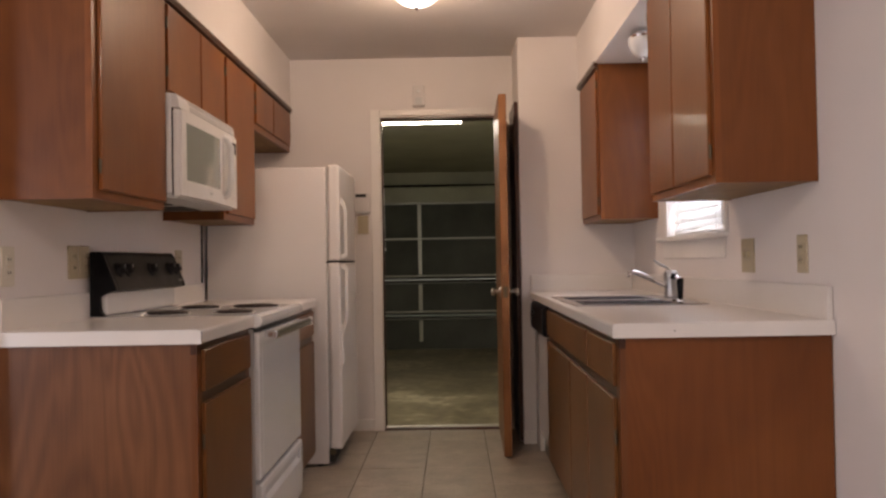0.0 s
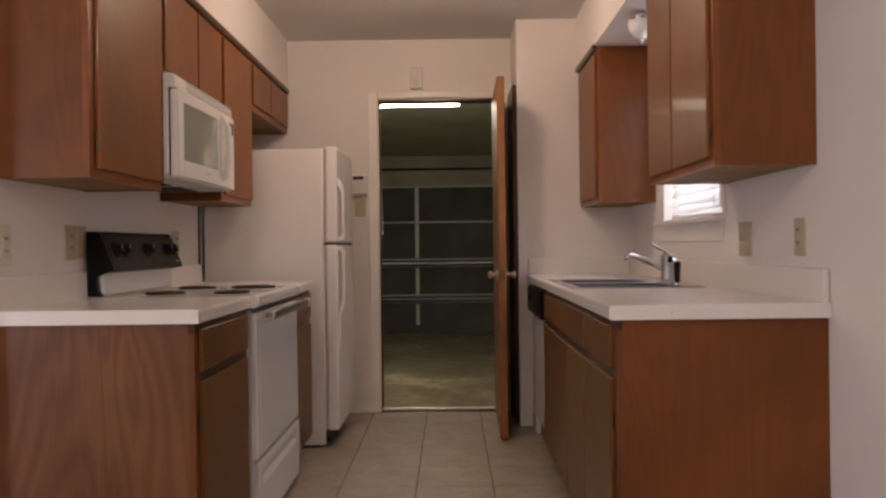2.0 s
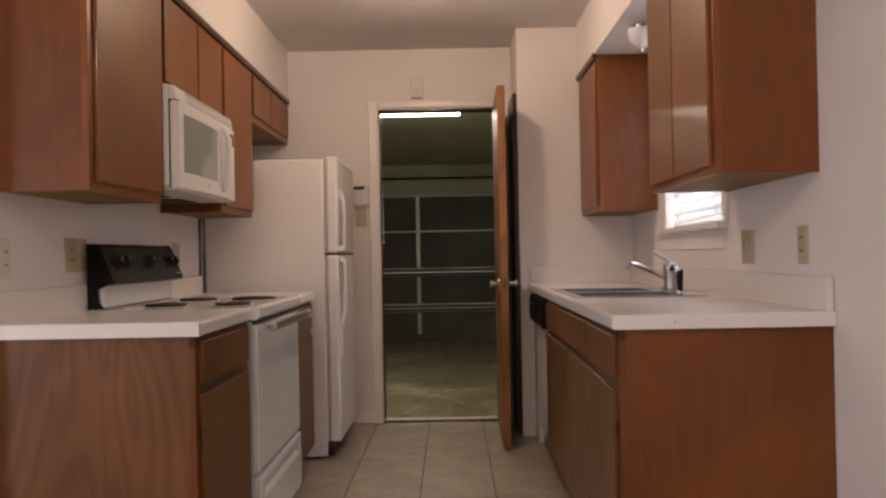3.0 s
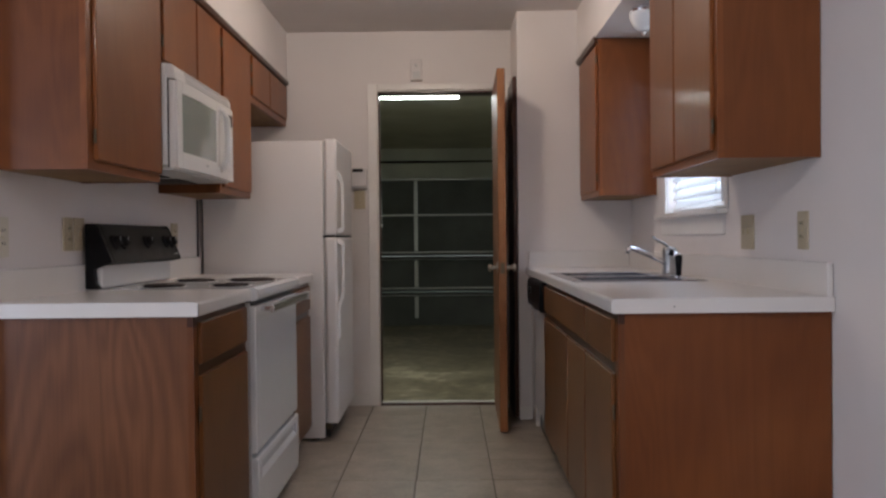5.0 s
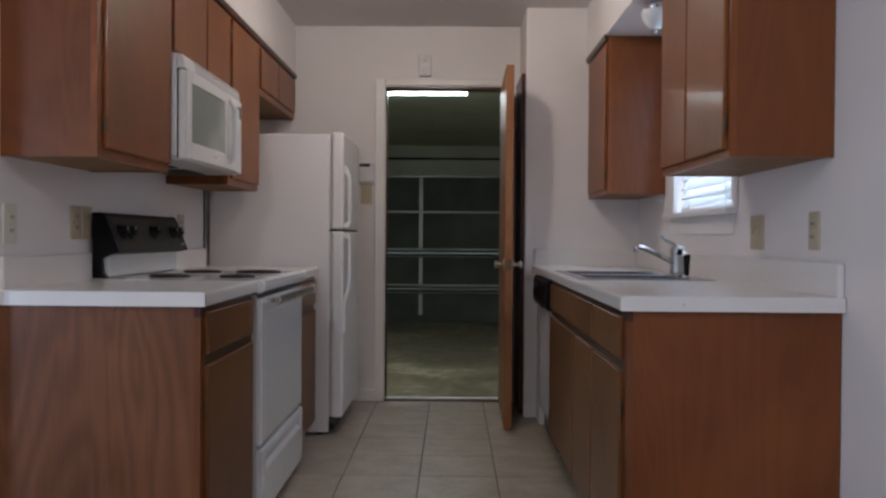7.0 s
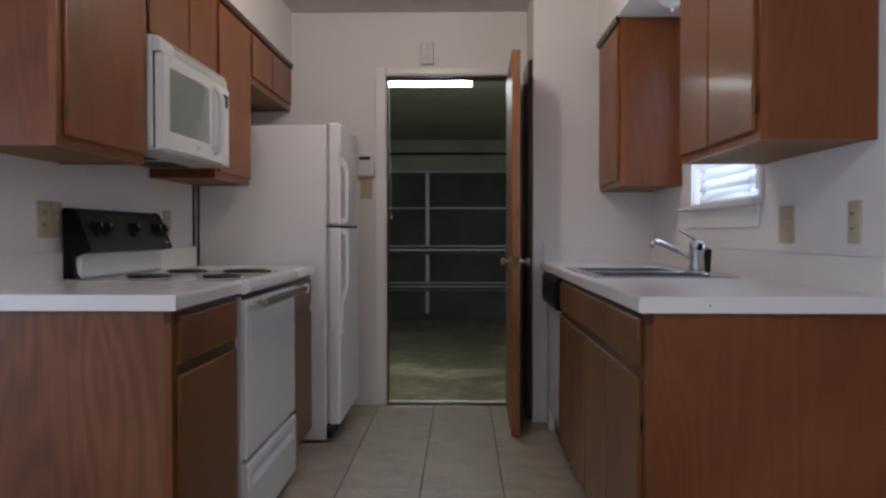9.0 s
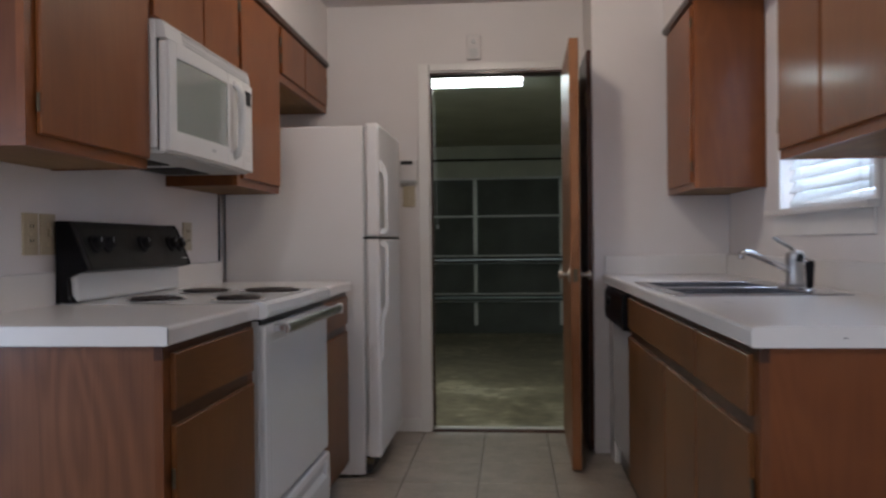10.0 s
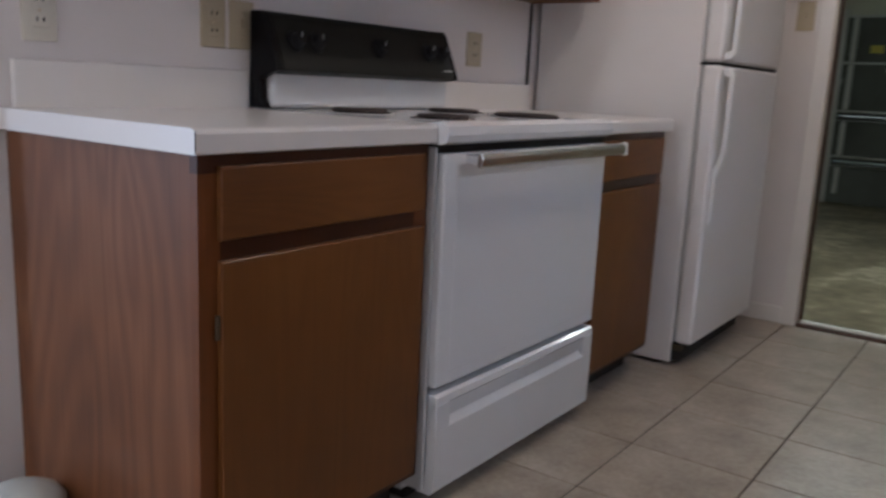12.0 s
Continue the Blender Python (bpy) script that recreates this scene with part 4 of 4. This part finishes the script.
while z < WZ1 - 0.07:
    bm = box(-0.028, 0.028, WY0 + 0.012, WY1 - 0.045, -0.0012, 0.0012)
    bmesh.ops.rotate(bm, verts=bm.verts, cent=(0, 0, 0), matrix=Matrix.Rotation(radians(-60), 3, "Y"))
    if i == 0:
        bmesh.ops.rotate(bm, verts=bm.verts, cent=(0, WY1, 0), matrix=Matrix.Rotation(radians(-1.6), 3, "X"))
    bmesh.ops.translate(bm, verts=bm.verts, vec=(XR + 0.026, 0, z))
    part("slat", bm, SLAT, bl)
    z += 0.046
    i += 1
part("bottom_rail", box(XR + 0.012, XR + 0.04, WY0 + 0.012, WY1 - 0.045, WZ0 + 0.004, WZ0 + 0.018, 0.003), PLASTIC_W, bl)
for y in (WY0 + 0.14, WY1 - 0.2):
    part("ladder_cord", rod((XR + 0.004, y, WZ0 + 0.01), (XR + 0.004, y, WZ1 - 0.03), 0.0012, sides=6), PLASTIC_W, bl)
part("tilt_wand", rod((XR + 0.0, WY0 + 0.05, WZ0 + 0.03), (XR + 0.004, WY0 + 0.05, WZ1 - 0.04), 0.004, sides=6), PLASTIC_W, bl)

# ---------------- lamps ----------------


def dome_lamp(name, at, r, glass, label, drop=0.10):
    lamp = thing(name, at, label, "ceiling light")
    part("base_plate", turned([(0.0, 0.0), (r * 0.82, 0.0), (r * 0.85, 0.012), (r * 0.8, 0.024), (0.0, 0.024)], at, "-z"), CHROME, lamp)
    prof = [(r * math.cos(a), 0.025 + drop * math.sin(a)) for a in [k * math.pi / 2 / 9 for k in range(9)]] + [(0.0, 0.025 + drop)]
    sh = part("shade", turned(prof, at, "-z", 36), glass, lamp, "opal glass dome", smooth=True)
    sh.visible_shadow = False
    part("finial", turned([(0.0, 0.0), (0.012, 0.0), (0.009, 0.012), (0.0, 0.016)], (at[0], at[1], at[2] - 0.026 - drop), "-z", 12), CHROME, lamp)
    return lamp


dome_lamp("ceiling_light", (1.21, 1.55, ZC), 0.122, OPAL, "lit opal glass dome light on the kitchen ceiling")
# Added out-of-view fixture for that bulb, copied from the kitchen dome.
dome_lamp("unseen_dining_light", (0.6, -2.55, ZC), 0.16, OPAL, "unseen lit dome light added on the dining ceiling")
dome_lamp("sink_light", (2.235, 1.36, 2.112), 0.062, OPAL_OFF, "small unlit opal glass light over the sink", 0.085)

# ---------------- plates and fittings on the walls ----------------


def wall_plate(name, at, out, w, h, mat, label, kind):
    """A cover plate lying on a wall; out: 'x', '-x' or '-y', the way that it looks."""
    x, y, z = at
    p = thing(name, at, label, "outlet" if kind == "outlet" else "switch")

    def lay(du, dv, wu, wv, a, b):
        if out == "-y":
            return box(x + du - wu / 2, x + du + wu / 2, y - b, y - a, z + dv - wv / 2, z + dv + wv / 2, 0.0015)
        s = 1 if out == "x" else -1
        return box(min(x + s * a, x + s * b), max(x + s * a, x + s * b), y + du - wu / 2, y + du + wu / 2, z + dv - wv / 2, z + dv + wv / 2, 0.0015)

    part("plate", lay(0, 0, w, h, 0.0, 0.006), mat, p)
    if kind == "outlet":
        for dv in (0.02, -0.02):
            face = part("socket", lay(0, dv, 0.034, 0.028, 0.006, 0.009), mat, p)
            for du in (-0.007, 0.007):
                part("slot", lay(du, dv + 0.002, 0.0035, 0.010, 0.0085, 0.0095), DARK, face)
        part("screw", lay(0, 0, 0.006, 0.006, 0.0058, 0.0075), BRASS, p)
    elif kind == "switch":
        n = max(1, round(w / 0.06) - 0) if w > 0.1 else 1
        for k in range(n):
            du = (k - (n - 1) / 2) * 0.046
            part("toggle", lay(du, 0.004, 0.009, 0.022, 0.006, 0.016), mat, p)
            for dv in (0.03, -0.03):
                part("screw", lay(du, dv, 0.006, 0.006, 0.0058, 0.0075), BRASS, p)
    return p


wall_plate("wall_outlet", (XW, 0.096, 1.102), "x", 0.074, 0.122, PALE_ALMOND, "pale outlet plate on the wall above the counter", "outlet")
wall_plate("wall_outlet", (XW, 0.530, 1.114), "x", 0.074, 0.118, ALMOND, "almond outlet plate on the wall above the counter", "outlet")
wall_plate("wall_switch", (XW, 0.618, 1.114), "x", 0.078, 0.118, ALMOND, "almond switch plate close beside the range panel", "switch")
wall_plate("wall_outlet", (XW, 1.662, 1.115), "x", 0.088, 0.116, ALMOND, "almond outlet plate on the wall behind the range", "outlet")
wall_plate("wall_switch", (XR, 0.660, 1.097), "-x", 0.125, 0.124, ALMOND, "almond double switch plate beside the sink window", "switch")
wall_plate("wall_outlet", (XR, 0.182, 1.099), "-x", 0.072, 0.118, ALMOND, "almond outlet plate near the counter end", "outlet")
wall_plate("wall_switch", (0.775, YF, 1.345), "-y", 0.072, 0.122, ALMOND, "almond switch plate beside the garage doorway", "switch")
th = thing("thermostat", (0.79, YF, 1.47), "white wall box with a dark strip beside the doorway", "thermostat")
part("case", box(0.718, 0.826, YF - 0.03, YF, 1.43, 1.552, 0.006, 2), GREY_PALE, th)
part("display", box(0.732, 0.80, YF - 0.033, YF - 0.029, 1.524, 1.544), DARK, th)
part("ledge", box(0.718, 0.826, YF - 0.036, YF, 1.422, 1.4295), GREY_W, th)
ch = thing("door_chime", (1.17, YF, 2.16), "pale plastic alarm box above the doorway", "alarm box")
part("case", box(1.114, 1.192, YF - 0.035, YF, 2.112, 2.25, 0.006, 2), GREY_PALE, ch)
part("grille", box(1.13, 1.176, YF - 0.038, YF - 0.034, 2.124, 2.17, 0.002), GREY_W, ch)
part("lens", turned([(0.012, 0.0), (0.012, 0.006), (0.007, 0.012), (0.0, 0.013)], (1.153, YF - 0.035, 2.21), "-y", 16), OPAL_OFF, ch)

# small bin on the floor against the cabinet end
bin_ = thing("waste_bin", (0.172, -0.072, 0.0), "small pale grey-green plastic bin beside the cabinet end", "bin")
part("tub", turned([(0.062, 0.0), (0.064, 0.004), (0.078, 0.135), (0.08, 0.137), (0.0, 0.137)], (0.172, -0.072, 0.0)), PALE, bin_, smooth=False)
part("lid", turned([(0.083, 0.0), (0.084, 0.012), (0.07, 0.03), (0.045, 0.043), (0.02, 0.049), (0.0, 0.05)], (0.172, -0.072, 0.1375)), PALE, bin_, "domed lid", smooth=True)

# dining side: glazed patio door
pd = thing("door_2", (XL, -3.5, 0), "white framed glazed patio door in the dining room", "door")
pd["kind"] = "structure"
for y0, y1, z0, z1 in ((-4.35, -4.27, 0, 2.05), (-2.73, -2.65, 0, 2.05), (-3.54, -3.46, 0, 2.05), (-4.27, -3.54, 1.97, 2.05), (-3.46, -2.73, 1.97, 2.05), (-4.27, -3.54, 0, 0.1), (-3.46, -2.73, 0, 0.1)):
    part("frame", box(XL - 0.09, XL - 0.02, y0, y1, z0, z1), GLOSS_TRIM, pd)
for a, b in ((-4.27, -3.54), (-3.46, -2.73)):
    gl = part("pane", box(XL - 0.058, XL - 0.053, a, b, 0.1, 1.97), GLASS, pd)
    gl.visible_shadow = False

# ---------------- tiled floor ----------------
P = 0.345
X0, Y0 = 0.852 - 11 * P, 2.036 - 22 * P
floor = structure("floor", box(XL, XR, YB, YF, -0.06, -0.004), GROUT, "tan ceramic tile floor with dark grout")
tile_me = None
rest = bmesh.new()
for ix in range(16):
    for iy in range(26):
        x0, y0 = X0 + ix * P, Y0 + iy * P
        a, b, c, d = max(x0 + 0.0025, XL), min(x0 + P - 0.0025, XR), max(y0 + 0.0025, YB), min(y0 + P - 0.0025, YF)
        if b - a < 0.03 or d - c < 0.03 or (b < 0 and c > -0.06):
            continue
        if y0 > -2.1 and a > -0.1:
            whole = b - a > P - 0.006 and d - c > P - 0.006
            if whole and tile_me is not None:
                t = new("tile", tile_me)
            else:
                t = link_mesh("tile", box(a - (a + b) / 2, b - (a + b) / 2, c - (c + d) / 2, d - (c + d) / 2, -0.008, 0.0, 0.0018), TILE)
                if whole:
                    tile_me = t.data
            t.location = ((a + b) / 2, (c + d) / 2, random.uniform(-0.0006, 0.0))
            t.parent = floor
        else:
            box(a, b, c, d, -0.008, 0.0, bm=rest)
far_tiles = part("tiles", rest, TILE, floor)
tagged(far_tiles, kind="stuff")
